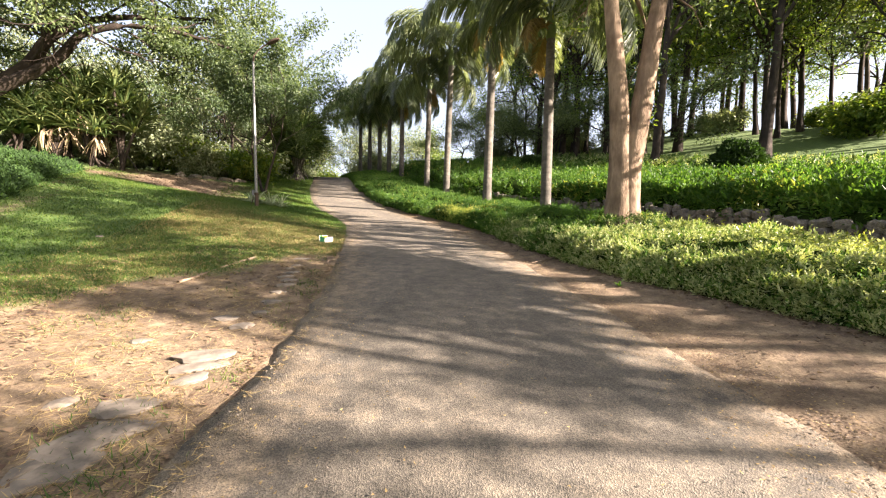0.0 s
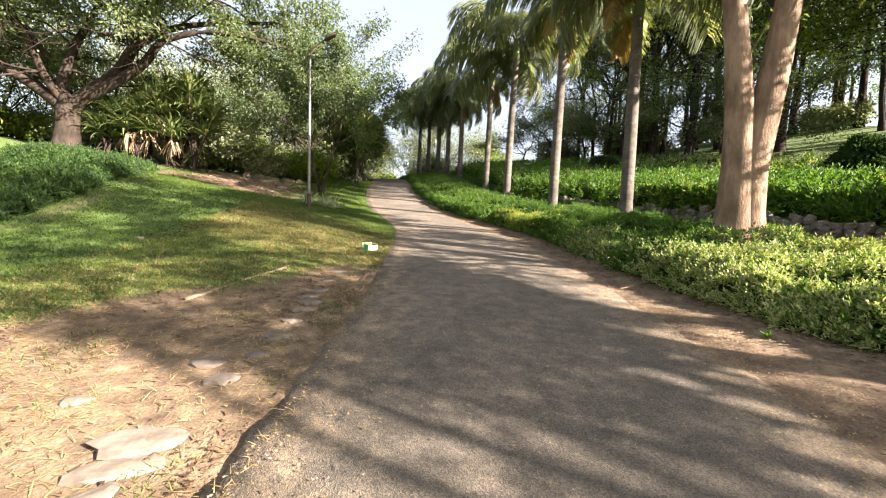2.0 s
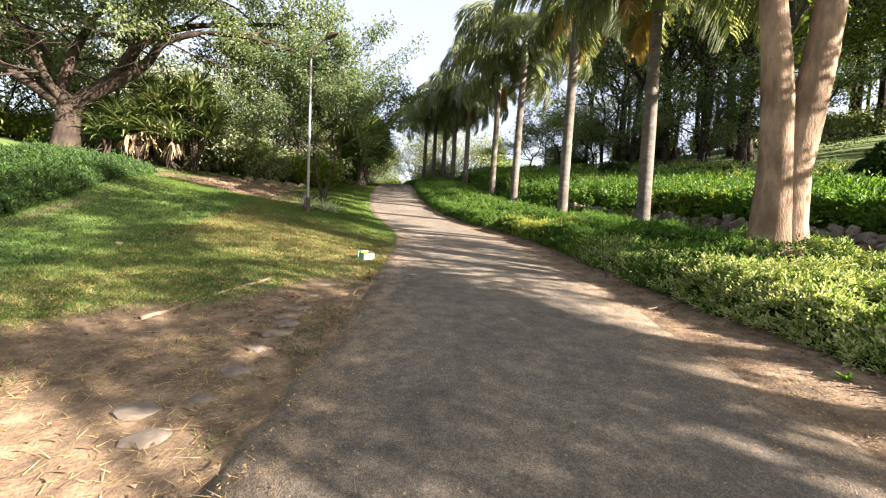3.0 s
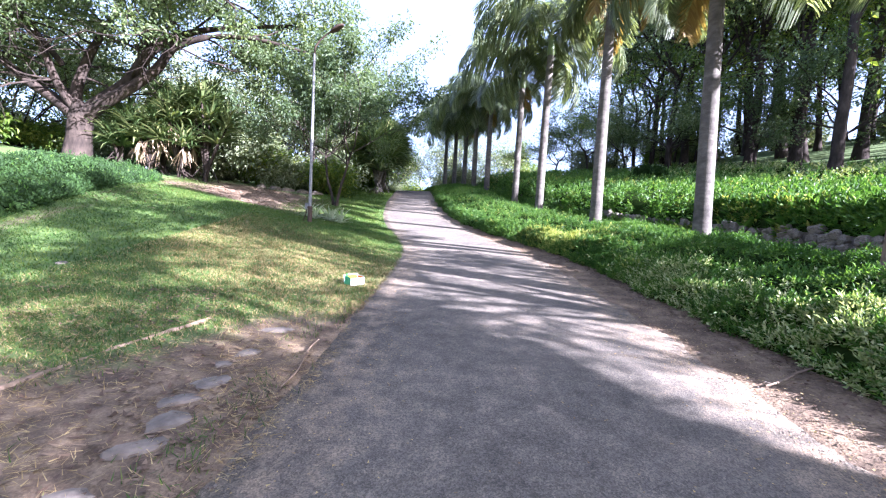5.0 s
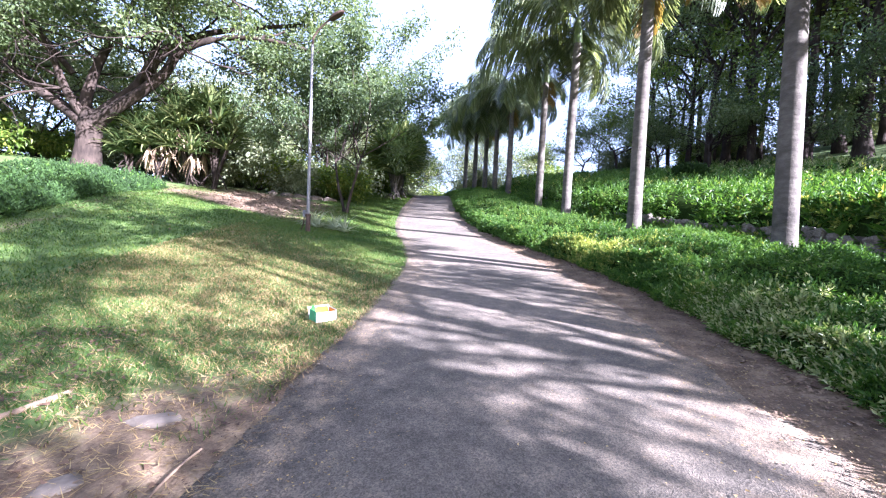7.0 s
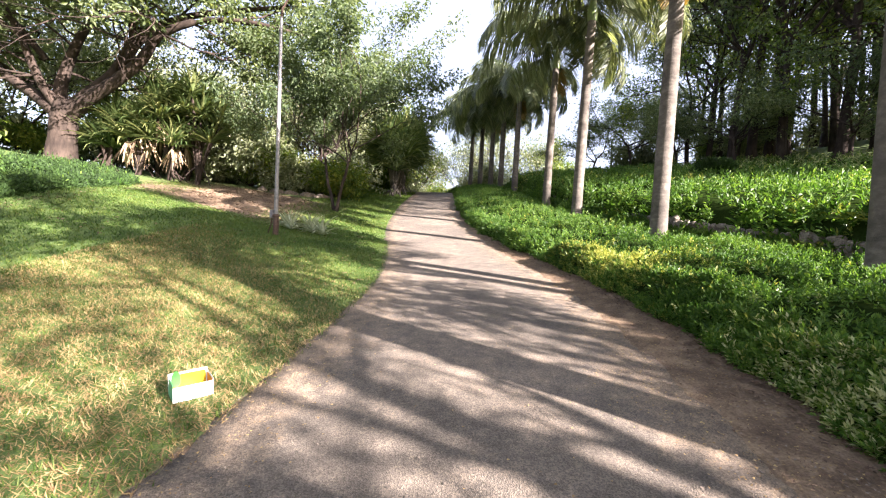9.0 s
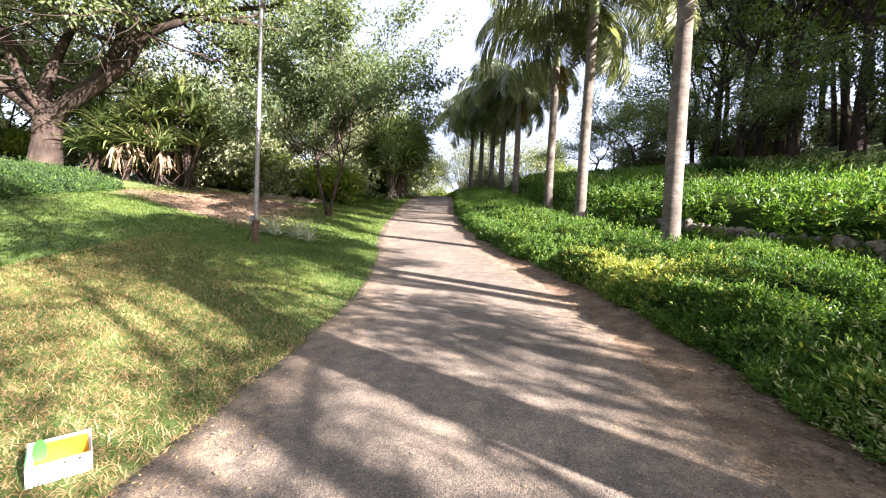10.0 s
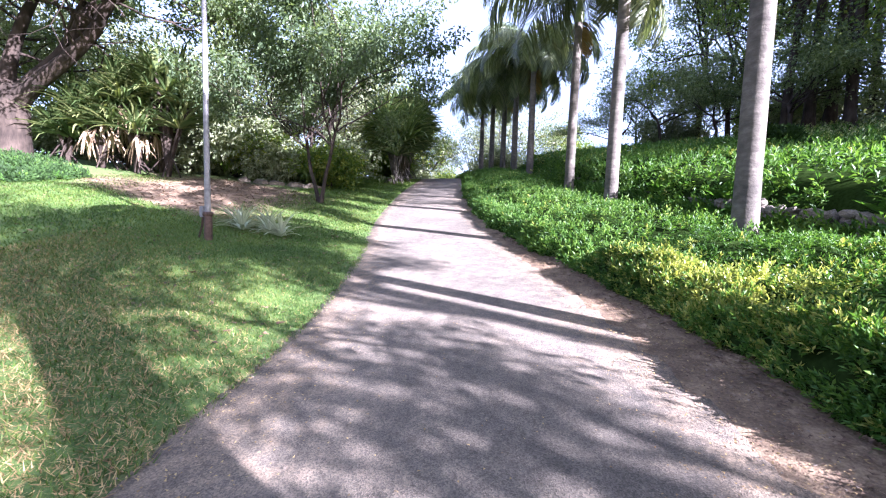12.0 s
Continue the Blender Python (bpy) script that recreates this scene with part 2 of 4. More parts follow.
def tube(pts, radii, sides=8):
    """Vertices and quads of a tapered tube along pts."""
    pts, radii = np.asarray(pts, float), np.asarray(radii, float)
    d = unit(np.gradient(pts, axis=0))
    ref = np.array([1.0, 0.2, 0.1]) if abs(d[0][0]) < 0.8 else np.array([0.0, 1.0, 0.2])
    a = unit(np.cross(d, ref))
    b = np.cross(d, a)
    ang = np.linspace(0, 2 * np.pi, sides, endpoint=False)
    ring = np.cos(ang)[None, :, None] * a[:, None] + np.sin(ang)[None, :, None] * b[:, None]
    V = (pts[:, None] + ring * radii[:, None, None]).reshape(-1, 3)
    n = len(pts)
    i = np.arange(n - 1)[:, None] * sides
    j = np.arange(sides)[None, :]
    k = (j + 1) % sides
    F = np.stack([i + j, i + k, i + sides + k, i + sides + j], -1).reshape(-1, 4)
    return V, F


def tubes(items, sides=7):
    Vs, Fs, at = [], [], 0
    for pts, radii in items:
        V, F = tube(pts, radii, sides if max(radii) > 0.06 else 4 if max(radii) > 0.02 else 3)
        Vs.append(V), Fs.append(F + at)
        at += len(V)
    return np.concatenate(Vs), np.concatenate(Fs)


def leaf_quads(p, d, length, width, rng, fold=0.25, flat=None):
    """One folded, pointed leaf at each of the points p, along d."""
    n = len(p)
    d = unit(d)
    up = flat if flat is not None else unit(rng.normal(0, 0.6, (n, 3)) + np.array([0, 0, 1.0]))
    s = unit(np.cross(d, up))
    nn = np.cross(s, d)
    L = (np.broadcast_to(length, n) * rng.uniform(0.7, 1.3, n))[:, None]
    W = (np.broadcast_to(width, n) * rng.uniform(0.8, 1.2, n))[:, None]
    mid = p + d * L * 0.45 + nn * W * fold
    V = np.stack([p, mid + s * W * 0.5, p + d * L - nn * W * fold, mid - s * W * 0.5], 1).reshape(-1, 3)
    return V, np.arange(4 * n).reshape(n, 4)


def clump_leaves(rng, centres, radius, per, size, droop=0.25, squash=0.75):
    """Leaves in loose clumps round the centres."""
    c = np.repeat(np.asarray(centres, float), per, 0)
    o = unit(rng.normal(0, 1, (len(c), 3))) * (rng.uniform(0.15, 1, (len(c), 1)) ** 0.5)
    p = c + o * np.array([1, 1, squash]) * radius * rng.uniform(0.6, 1.3, (len(c), 1))
    d = o + rng.normal(0, 0.5, o.shape) - np.array([0, 0, droop])
    return leaf_quads(p, d, size, size * 0.5, rng)


def limb(rng, p, d, length, r, level, out, tips, up=0.12, wob=0.16, kids=(0, 3, 3, 4), ratio=0.62, spread=0.9):
    n = 6
    pts, p, d = [np.array(p, float)], np.array(p, float), unit(d)
    ways = [d]
    for _ in range(n):
        d = unit(d + rng.normal(0, wob, 3) + np.array([0, 0, up]))
        p = p + d * length / n
        pts.append(p), ways.append(d)
    rad = np.linspace(r, r * (0.5 if level else 0.25), n + 1)
    out.append((pts, rad) if level else (pts[::3], rad[::3]))
    if level == 0:
        tips += [pts[-1], pts[4], pts[2]]
        return
    for k in range(kids[level]):
        i = n if k == 0 else int(rng.integers(2, n + 1))
        side = unit(np.cross(ways[i], rng.normal(0, 1, 3)))
        limb(rng, pts[i], ways[i] + side * spread * (0.5 if k == 0 else 1), length * ratio * rng.uniform(0.8, 1.15), r * (0.5 if i < n else 0.52),
             level - 1, out, tips, up, wob, kids, ratio, spread)


def smooth_table(knots, width):
    """A smooth curve through (y, value) knots."""
    ys = np.arange(-400, 1200, 0.25)
    k = np.array(knots, float)
    v = np.interp(ys, k[:, 0], k[:, 1])
    w = np.exp(-0.5 * (np.arange(-60, 61) * 0.25 / width) ** 2)
    v = np.convolve(np.pad(v, 60, mode="edge"), w / w.sum(), "valid")
    return lambda y: np.interp(y, ys, v)


# ---- the lie of the land: road line and height along y, banks either side ----
road_x = smooth_table([(-30, 0.7), (0, 0.55), (4, 0.5), (7.2, 0.05), (11, -0.72), (15, -1.6), (18.2, -2.75), (21.3, -4.2), (27, -6.8), (35, -9.6), (42, -11.6), (50, -14), (60, -18), (80, -27), (300, -60)], 1.2)
road_z = smooth_table([(-60, -4.0), (-20, -1.3), (0, 0.0), (4.3, 0.3), (8.7, 0.8), (11, 1.06), (14.7, 1.46), (21.3, 2.22), (27, 3.2), (35, 4.85), (43, 6.5), (50, 7.75), (56, 8.4), (66, 8.6), (90, 8.0), (200, 6.0)], 1.2)


def ease(v, lo, hi):
    t = np.clip((v - lo) / (hi - lo), 0, 1)
    return t * t * (3 - 2 * t)


def height(x, y):
    """Height of the ground without the road's own thickness."""
    x, y = np.asarray(x, float), np.asarray(y, float)
    u = x - road_x(y)
    z = road_z(y)
    left = np.clip(-u - 2.2, 0, 34)
    z = z + 0.145 * left * ease(y, 7, 19) * (1 - 0.6 * ease(y, 24, 44))
    z = z - 0.05 * ease(-u, 1.9, 2.0) * (1 - ease(-u, 3.0, 6.0)) * (1 - ease(y, 4.0, 7.5))
    right = 0.09 * (np.clip(u, 2, 6.9) - 2) - 0.25 * ease(u, 6.6, 7.1) * (1 - ease(u, 7.95, 8.05))
    hill = 0.62 * ease(u, 7.9, 8.15) + 0.06 * np.clip(u - 8, 0, 14) + 0.2 * np.clip(u - 22, 0, 22)
    return z + right + hill


def wavy(x, y, k=1.0, s=0.0):
    return (np.sin(x * 1.7 * k + 1.3 + s) * np.cos(y * 1.3 * k + 0.4 + s) + np.sin((x + y) * 2.9 * k + s) * 0.5) / 1.5


def place(u, y, lift=0.0):
    x = road_x(y) + u
    return np.stack(np.broadcast_arrays(x, y, height(x, y) + lift), -1)


def axis(*spans):
    return np.unique(np.concatenate([np.arange(a, b, s) for a, b, s in spans]))


gx = axis((-1500, -200, 260), (-200, -50, 25), (-50, -14, 1.5), (-14, 9, 0.25), (9, 40, 1.0), (40, 200, 20), (200, 1501, 260))
gy = axis((-1500, -100, 280), (-100, -4, 8), (-4, 26, 0.25), (26, 66, 0.8), (66, 200, 10), (200, 1501, 260))
X, Y = np.meshgrid(gx, gy)
U = X - road_x(Y)
Z = height(X, Y) - 0.06 * (np.abs(U) < 1.75) + 0.012 * wavy(X, Y, 2.2) * (np.abs(U) > 2.2)
nx, ny = len(gx), len(gy)
idx = np.arange(nx * ny).reshape(ny, nx)
F = np.stack([idx[:-1, :-1], idx[:-1, 1:], idx[1:, 1:], idx[1:, :-1]], -1).reshape(-1, 4)
ground = tagged(grid_mesh("ground", np.stack([X, Y, Z], -1).reshape(-1, 3), F, M_GROUND, smooth=True), "sloping park ground of turf and bare brown soil", "ground", kind="structure")


def grassy(x, y):
    """How much turf grows at a place, from 0 to 1."""
    u = x - road_x(y)
    g = ease(y - np.clip(u + 2.5, -4.5, 1) + 0.9 * np.sin(1.9 * u + 0.6) * np.sin(1.3 * y), 6.8, 11.6) * np.where(y > 9, ease(-u, 1.75, 2.15), ease(-u, 1.9, 2.6))
    bare = np.exp(-((u + 10.5) / 6.0) ** 2) * ease(y + 0.25 * (u + 6), 18.5, 21) * (1 - ease(y, 29, 33))
    path = np.exp(-((u + 12.2 + 0.24 * (y - 12)) / 0.8) ** 2) * (1 - ease(y, 23, 26)) * ease(y, 4, 9)
    g = g * (1 - 0.85 * bare) * (1 - 0.5 * path)
    return np.where(u > 0, np.where(u > 8, 0.95, 0.05), g)


att = ground.data.attributes.new("grass", "FLOAT", "POINT")
att.data.foreach_set("value", grassy(X, Y).ravel().astype(np.float32))

# road: a slab with ragged edges, proud of the ground
ry = axis((-40, -2, 1.0), (-2, 26, 0.12), (26, 90, 0.6))
ru = np.array([-2.04, -2.0, -1.7, -1.35, -0.9, -0.4, 0, 0.4, 0.9, 1.35, 1.7, 2.0, 2.05])
RY, RU = np.meshgrid(ry, ru, indexing="ij")
edge = (np.abs(RU) > 1.9) * np.sign(RU)
rag = 0.05 * wavy(ry * 2.1, ry * 0.7, 1.0) + 0.012 * np.sin(ry * 9.3) + 0.012 * np.sin(ry * 23.0)
wide = 0.15 * ease(ry, 15, 22) - 0.05 * ease(ry, 30, 40)
RX = road_x(RY) + RU + edge * rag[:, None] + edge * (np.where(RU < 0, 1, 0.2) * wide[:, None] + np.where(RU < 0, 0, 0.42) * ease(RY, 6.5, 10) * (1 - 0.4 * ease(RY, 20, 30)))
RZ = road_z(RY) + 0.014 - 0.012 * (RU / 2) ** 2
RZ[:, 0] -= 0.10
RZ[:, -1] -= 0.10
n0, n1 = RX.shape
idx = np.arange(n0 * n1).reshape(n0, n1)
F = np.stack([idx[:-1, :-1], idx[:-1, 1:], idx[1:, 1:], idx[1:, :-1]], -1).reshape(-1, 4)
road = tagged(grid_mesh("road", np.stack([RX, RY, RZ], -1).reshape(-1, 3), F, M_ROAD, smooth=True), "worn grey-brown asphalt park lane climbing uphill", "road", kind="structure")
att = road.data.attributes.new("dust", "FLOAT", "POINT")
att.data.foreach_set("value", (0.1 + 0.75 * ease(np.abs(RU), 0.9, 2.0)).ravel().astype(np.float32))


# ---- plants ----
def tree_parts(name, at, items, clumps, radius, per, size, bark, leaf, rng, label, group="", droop=0.25, sides=8, squash=0.75):
    """A tree from its limbs and leaf clumps, in its own frame, with a trunk and a crown."""
    t = thing(name, at, label, "tree", group)
    V, F = tubes(items, sides)
    grid_mesh("trunk", V, F, bark, t, True)
    V, F = clump_leaves(rng, clumps, radius, per, size, droop, squash)
    grid_mesh("crown", V, F, leaf, t)
    return t


def forest_tree(seed, at, tall=11.0, clear=0.45, r=0.16, spread=0.9, per=34, size=0.17, radius=0.75, bark=None, leaf=None, label="", group="", levels=2, kids=(0, 3, 4, 4), stems=1, squash=0.55):
    rng = np.random.default_rng(seed)
    items, tips = [], []
    for s in range(stems):
        lean = rng.normal(0, 0.06 if stems == 1 else 0.2, 2)
        h = np.linspace(0, tall * clear, 7)
        wob = np.cumsum(rng.normal(0, 0.045, (7, 2)), 0)
        pts = np.stack([h * lean[0] + wob[:, 0], h * lean[1] + wob[:, 1], h - 0.15], -1)
        rad = np.linspace(r * 1.15, r * 0.72, 7)
        rad[0] *= 1.45
        items.append((pts, rad))
        for k in range(5):
            a = k * 2 * np.pi / 5 + rng.uniform(-0.5, 0.5)
            i = 6 if k < 3 else 5
            d = (np.cos(a) * spread, np.sin(a) * spread, rng.uniform(0.5, 1.2))
            limb(rng, pts[i], d, tall * (1 - clear) * rng.uniform(0.42, 0.62), r * 0.5, levels, items, tips, 0.08, 0.17, kids)
    return tree_parts("tree", at, items, tips, radius, per, size, bark, leaf, rng, label, group, sides=5, squash=squash)


def on_ground(x, y, sink=0.0):
    return (x, y, float(height(x, y)) - sink)


def copies(kinds, spots, seed, lo=0.85, hi=1.15):
    """Copies of the kinds of plant, each at a spot with its own turn and size."""
    rng = np.random.default_rng(seed)
    for k, (x, y) in enumerate(spots):
        s = rng.uniform(lo, hi)
        m = pose(*on_ground(x, y, 0.05), 0, 0, rng.uniform(0, 360)) @ Matrix.Diagonal((s, s, s * rng.uniform(0.92, 1.08), 1))
        copy_thing(kinds[k % len(kinds)], m)


# royal palms in a row along the lane
def frond_mesh(seed, length, droop, dry=False):
    rng = np.random.default_rng(seed)
    n = 14
    s = np.linspace(0, 1, n)
    ang = radians(62) - s ** 1.15 * droop
    step = length / (n - 1)
    x = np.concatenate([[0], np.cumsum(np.cos(ang[:-1]) * step)])
    z = np.concatenate([[0], np.cumsum(np.sin(ang[:-1]) * step)])
    spine = np.stack([x, np.zeros(n), z], -1)
    V, F = tube(spine, np.linspace(0.035, 0.006, n), 4)
    m = 84
    t = np.repeat(np.linspace(0.14, 0.99, m), 2) + rng.uniform(-0.006, 0.006, 2 * m)
    side = np.tile([1.0, -1.0], m)
    p = np.stack([np.interp(t, s, spine[:, k]) for k in range(3)], -1)
    way = np.stack([np.interp(t, s, np.cos(ang)), np.zeros(2 * m), np.interp(t, s, np.sin(ang))], -1)
    out = np.stack([np.zeros(2 * m), side, np.zeros(2 * m)], -1)
    d = unit(way * 0.75 + out * 0.8 + np.array([0, 0, 0.05]) + rng.normal(0, 0.14, p.shape))
    L = (0.72 * np.sin(np.pi * np.clip(t * 0.9 + 0.1, 0, 1)) ** 0.5 + 0.16)[:, None] * length / 3.0
    w = 0.03
    a = p + d * L * 0.5 - np.array([0, 0, 1]) * L * 0.16
    b = p + d * L * 0.86 - np.array([0, 0, 1]) * L * 0.62
    k = unit(way + 0.2)
    Q = np.stack([p - k * w * 0.6, p + k * w * 0.6, a + k * w, a - k * w, b + k * w * 0.3, b - k * w * 0.3], 1).reshape(-1, 3)
    i = np.arange(2 * m)[:, None] * 6 + len(V)
    F2 = np.concatenate([i + np.array([0, 1, 2, 3]), i + np.array([3, 2, 4, 5])])
    me_ob = grid_mesh("frond", np.concatenate([V, Q]), np.concatenate([F, F2]), M_FROND_DRY if dry else M_FROND)
    me = me_ob.data
    bpy.data.objects.remove(me_ob)
    return me


FRONDS = [frond_mesh(1, 4.3, 2.3), frond_mesh(2, 4.5, 2.6), frond_mesh(3, 4.0, 2.9), frond_mesh(4, 4.2, 2.0)]
DRY_FROND = frond_mesh(5, 2.2, 2.9, True)


def royal_palm(seed, x, y, tall, r, scale=1.0, dry=0, sx=0.0):
    rng = np.random.default_rng(seed)
    base = on_ground(x, y, 0.05)
    t = thing("palm_tree", base, "royal palm with smooth ringed grey trunk and drooping green fronds", "palm tree", "palms along the lane")
    h = np.linspace(0, tall, 26)
    bend = sx * (h / tall) ** 1.5
    rad = r * (1.0 + 0.22 * np.exp(-h / 0.5) + 0.08 * np.sin(np.pi * h / tall) - 0.22 * h / tall) + 0.0015 * np.sin(h * 21)
    V, F = tube(np.stack([bend, bend * 0.2, h], -1), rad, 16)
    grid_mesh("trunk", V, F, M_PALM, t, True)
    hs = np.linspace(0, 1.15 * scale, 8)
    V, F = tube(np.stack([np.full(8, sx) , np.full(8, sx * 0.2), tall - 0.02 + hs], -1), r * np.array([0.86, 0.98, 0.95, 0.85, 0.72, 0.6, 0.48, 0.36]), 14)
    grid_mesh("crownshaft", V, F, M_SHAFT, t, True, "smooth green crownshaft")
    n = 19
    for k in range(n + dry):
        a = k * 137.5 + rng.uniform(-14, 14)
        lift = rng.uniform(-4, 8) + (k % 5) * 11 - 34
        me = FRONDS[k % 4] if k < n else DRY_FROND
        f = new("frond", me)
        f.parent = t
        s = scale * rng.uniform(0.85, 1.12)
        f.matrix_local = pose(sx, sx * 0.2, tall + (0.95 if k < n else 0.1) * scale + rng.uniform(-0.1, 0.1), rng.uniform(-12, 12), -lift if k < n else 20, a) @ Matrix.Diagonal((s, s, s, 1))
    return t


royal_palm(11, 3.93, 15.49, 6.9, 0.195, 0.95, 2)
royal_palm(12, 2.32, 21.3, 8.7, 0.22, 1.08, 3, 0.12)
royal_palm(13, 0.2, 26.7, 8.8, 0.215, 1.15, 0, 0.15)
royal_palm(14, -1.3, 31.2, 8.0, 0.21, 1.15, 1, 0.1)
royal_palm(15, -4.45, 42.3, 8.0, 0.25, 1.3, 1)
royal_palm(16, -6.5, 47.6, 7.8, 0.26, 1.35, 0)
royal_palm(17, -8.4, 52.4, 8.0, 0.27, 1.4, 1)
royal_palm(18, -10.4, 56.2, 8.2, 0.28, 1.45, 0)
royal_palm(19, -12.4, 59.6, 8.0, 0.28, 1.45, 0)


# the pale forked tree beside the hedge
def forked_tree():
    rng = np.random.default_rng(21)
    items, tips = [], []
    left = np.array([(0, 0, -0.1), (-0.02, 0, 0.35), (0.02, 0.02, 1.0), (0.04, 0.03, 1.8), (-0.01, 0.03, 2.7), (-0.12, 0.05, 4.0), (-0.3, 0.1, 5.6), (-0.5, 0.2, 7.5)])
    right = np.array([(0.34, -0.05, -0.1), (0.28, -0.03, 0.35), (0.22, -0.02, 1.0), (0.22, -0.02, 1.9), (0.38, -0.02, 2.9), (0.55, 0.0, 4.0), (0.75, 0.05, 5.6), (1.1, 0.1, 7.5)])
    items.append((left, [0.50, 0.38, 0.35, 0.32, 0.27, 0.23, 0.19, 0.15]))
    items.append((right, [0.42, 0.32, 0.30, 0.29, 0.27, 0.25, 0.21, 0.16]))
    for top, n in ((left, 5), (right, 6)):
        for k in range(n):
            a = k * 2.4 + rng.uniform(0, 1)
            limb(rng, top[-1], (np.cos(a), np.sin(a), 0.75), rng.uniform(2.2, 3.4), 0.09, 2, items, tips, 0.02, 0.16, (0, 3, 3))
    for a, z in ((0.9, 6.6), (0.1, 6.4)):
        limb(rng, (0.3, 0.1, z), (np.cos(a), np.sin(a), -0.1), 2.6, 0.06, 1, items, tips, -0.1, 0.14, (0, 4))
    return tree_parts("tree", on_ground(4.65, 10.75, 0.05), items, tips, 0.55, 10, 0.17, M_BARK_PALE, M_LEAF_BRIGHT, rng, "pale-barked tree forking low into two thick stems", sides=14)


forked_tree()


# the spreading tree beyond the lawn
def spreading_tree():
    rng = np.random.default_rng(31)
    rx, ryy = 0.956, 0.292
    items, tips = [], []

    def bough(path, r0, r1, depth):
        pts = np.array([(a * rx - d * ryy, a * ryy + d * rx, z) for (a, z), d in zip(path, np.linspace(0, depth, len(path)))])
        fine = np.linspace(0, len(pts) - 1, len(pts) * 3)
        pts = np.stack([np.interp(fine, np.arange(len(pts)), pts[:, k]) for k in range(3)], -1)
        pts[1:-1] = (pts[:-2] + pts[1:-1] * 2 + pts[2:]) / 4
        items.append((pts, np.linspace(r0, r1, len(pts))))
        n = len(pts)
        for k in range(10):
            i = int(n * (0.35 + 0.065 * k))
            i = min(i, n - 1)
            a = rng.uniform(0, 6.28)
            limb(rng, pts[i], (np.cos(a), np.sin(a), rng.uniform(0.05, 0.6)), rng.uniform(2.2, 4.6), max(0.05, r1 * 0.8), 2, items, tips, 0.02, 0.2, (0, 3, 3), 0.65)

    items.append((np.array([(0, 0, -0.3), (0, 0, 0.4), (0.1, 0, 1.6), (0.15, 0, 2.7), (0.3, 0, 3.7)]), [1.05, 0.78, 0.66, 0.66, 0.5]))
    bough([(0.2, 2.9), (1.4, 4.0), (3.0, 5.3), (3.9, 7.2), (5.3, 8.3), (7.5, 9.1), (12.8, 9.8)], 0.52, 0.10, 0.0)
    bough([(0.3, 2.7), (1.6, 3.8), (3.2, 4.7), (5.0, 6.0), (5.9, 7.4), (8.2, 8.2), (11.2, 8.2), (15.5, 7.2)], 0.42, 0.08, -1.5)
    bough([(0.0, 2.8), (-1.4, 3.9), (-3.0, 4.8), (-5.2, 6.6), (-9.0, 8.5)], 0.42, 0.12, 0.0)
    bough([(0.0, 3.0), (-0.5, 4.4), (0.1, 7.0), (1.1, 9.4), (2.4, 12.5)], 0.40, 0.10, 1.0)
    bough([(0.1, 3.0), (-0.9, 4.6), (-1.5, 7.0), (-3.0, 10.0)], 0.3, 0.09, -1.5)
    bough([(3.9, 7.2), (5.0, 9.5), (8.5, 11.5), (13.0, 12.0)], 0.2, 0.07, -4.0)
    bough([(2.4, 11.5), (5.0, 14.0), (10.0, 15.5), (15.0, 15.0)], 0.16, 0.06, -5.0)
    bough([(-1.0, 6.0), (-3.0, 9.5), (-4.0, 12.5), (-6.0, 15.0)], 0.18, 0.06, -6.0)
    tips = [q for q in tips if q[2] > 7.6 + rng.uniform(-1.6, 1.0) or (q[2] > 6.0 and abs(q[0]) > 9)]
    return tree_parts("spreading_tree", on_ground(-28.3, 24.1, 0.1), items, tips, 0.95, 40, 0.25, M_BARK, M_LEAF, rng, "old spreading shade tree with heavy crooked boughs over the lawn", sides=9, squash=0.4)


spreading_tree()

# the small tree on the lawn's bare patch
forest_tree(41, on_ground(-12.45, 27.8, 0.05), 11.0, 0.30, 0.09, 0.75, 46, 0.21, 0.52, M_BARK_DARK, M_LEAF_DARK, "small leafy tree with dark twin stems", levels=2, stems=2, kids=(0, 4, 4))

forest_tree(42, on_ground(-18.5, 35.5, 0.05), 16.0, 0.26, 0.13, 0.8, 18, 0.28, 0.72, M_BARK_DARK, M_LEAF, "tall leafy tree rising behind the lawn", levels=2, stems=2, kids=(0, 4, 4))

# ---- woods: a few kinds of tree, each copied ----
wood = [forest_tree(51 + k, on_ground(x, y, 0.05), h, c, r, sp, 20, 0.31, 1.15, M_BARK_DARK, leaf, "tall slender woodland tree with a dark trunk and thin canopy", "trees on the hillside")
        for k, (x, y, h, c, r, sp, leaf) in enumerate((
            (27.0, 34.0, 20.0, 0.46, 0.26, 0.8, M_LEAF), (20.5, 44.0, 22.0, 0.50, 0.32, 0.8, M_LEAF),
            (33.0, 27.0, 18.0, 0.40, 0.20, 0.9, M_LEAF_BRIGHT), (13.5, 52.0, 20.0, 0.45, 0.24, 0.8, M_LEAF_DARK)))]
rng = np.random.default_rng(61)
spots = []
while len(spots) < 29:
    y = rng.uniform(16, 56)
    u = rng.uniform(23, 50) + 8 * ease(y, 40, 52)
    x = float(road_x(y)) + u
    if y > 0.9 * x - 3 and (y > 27 or x > 27) and all((x - a) ** 2 + (y - b) ** 2 > 10 for a, b in spots):
        spots.append((x, y))
copies(wood, spots, 62, 0.8, 1.2)
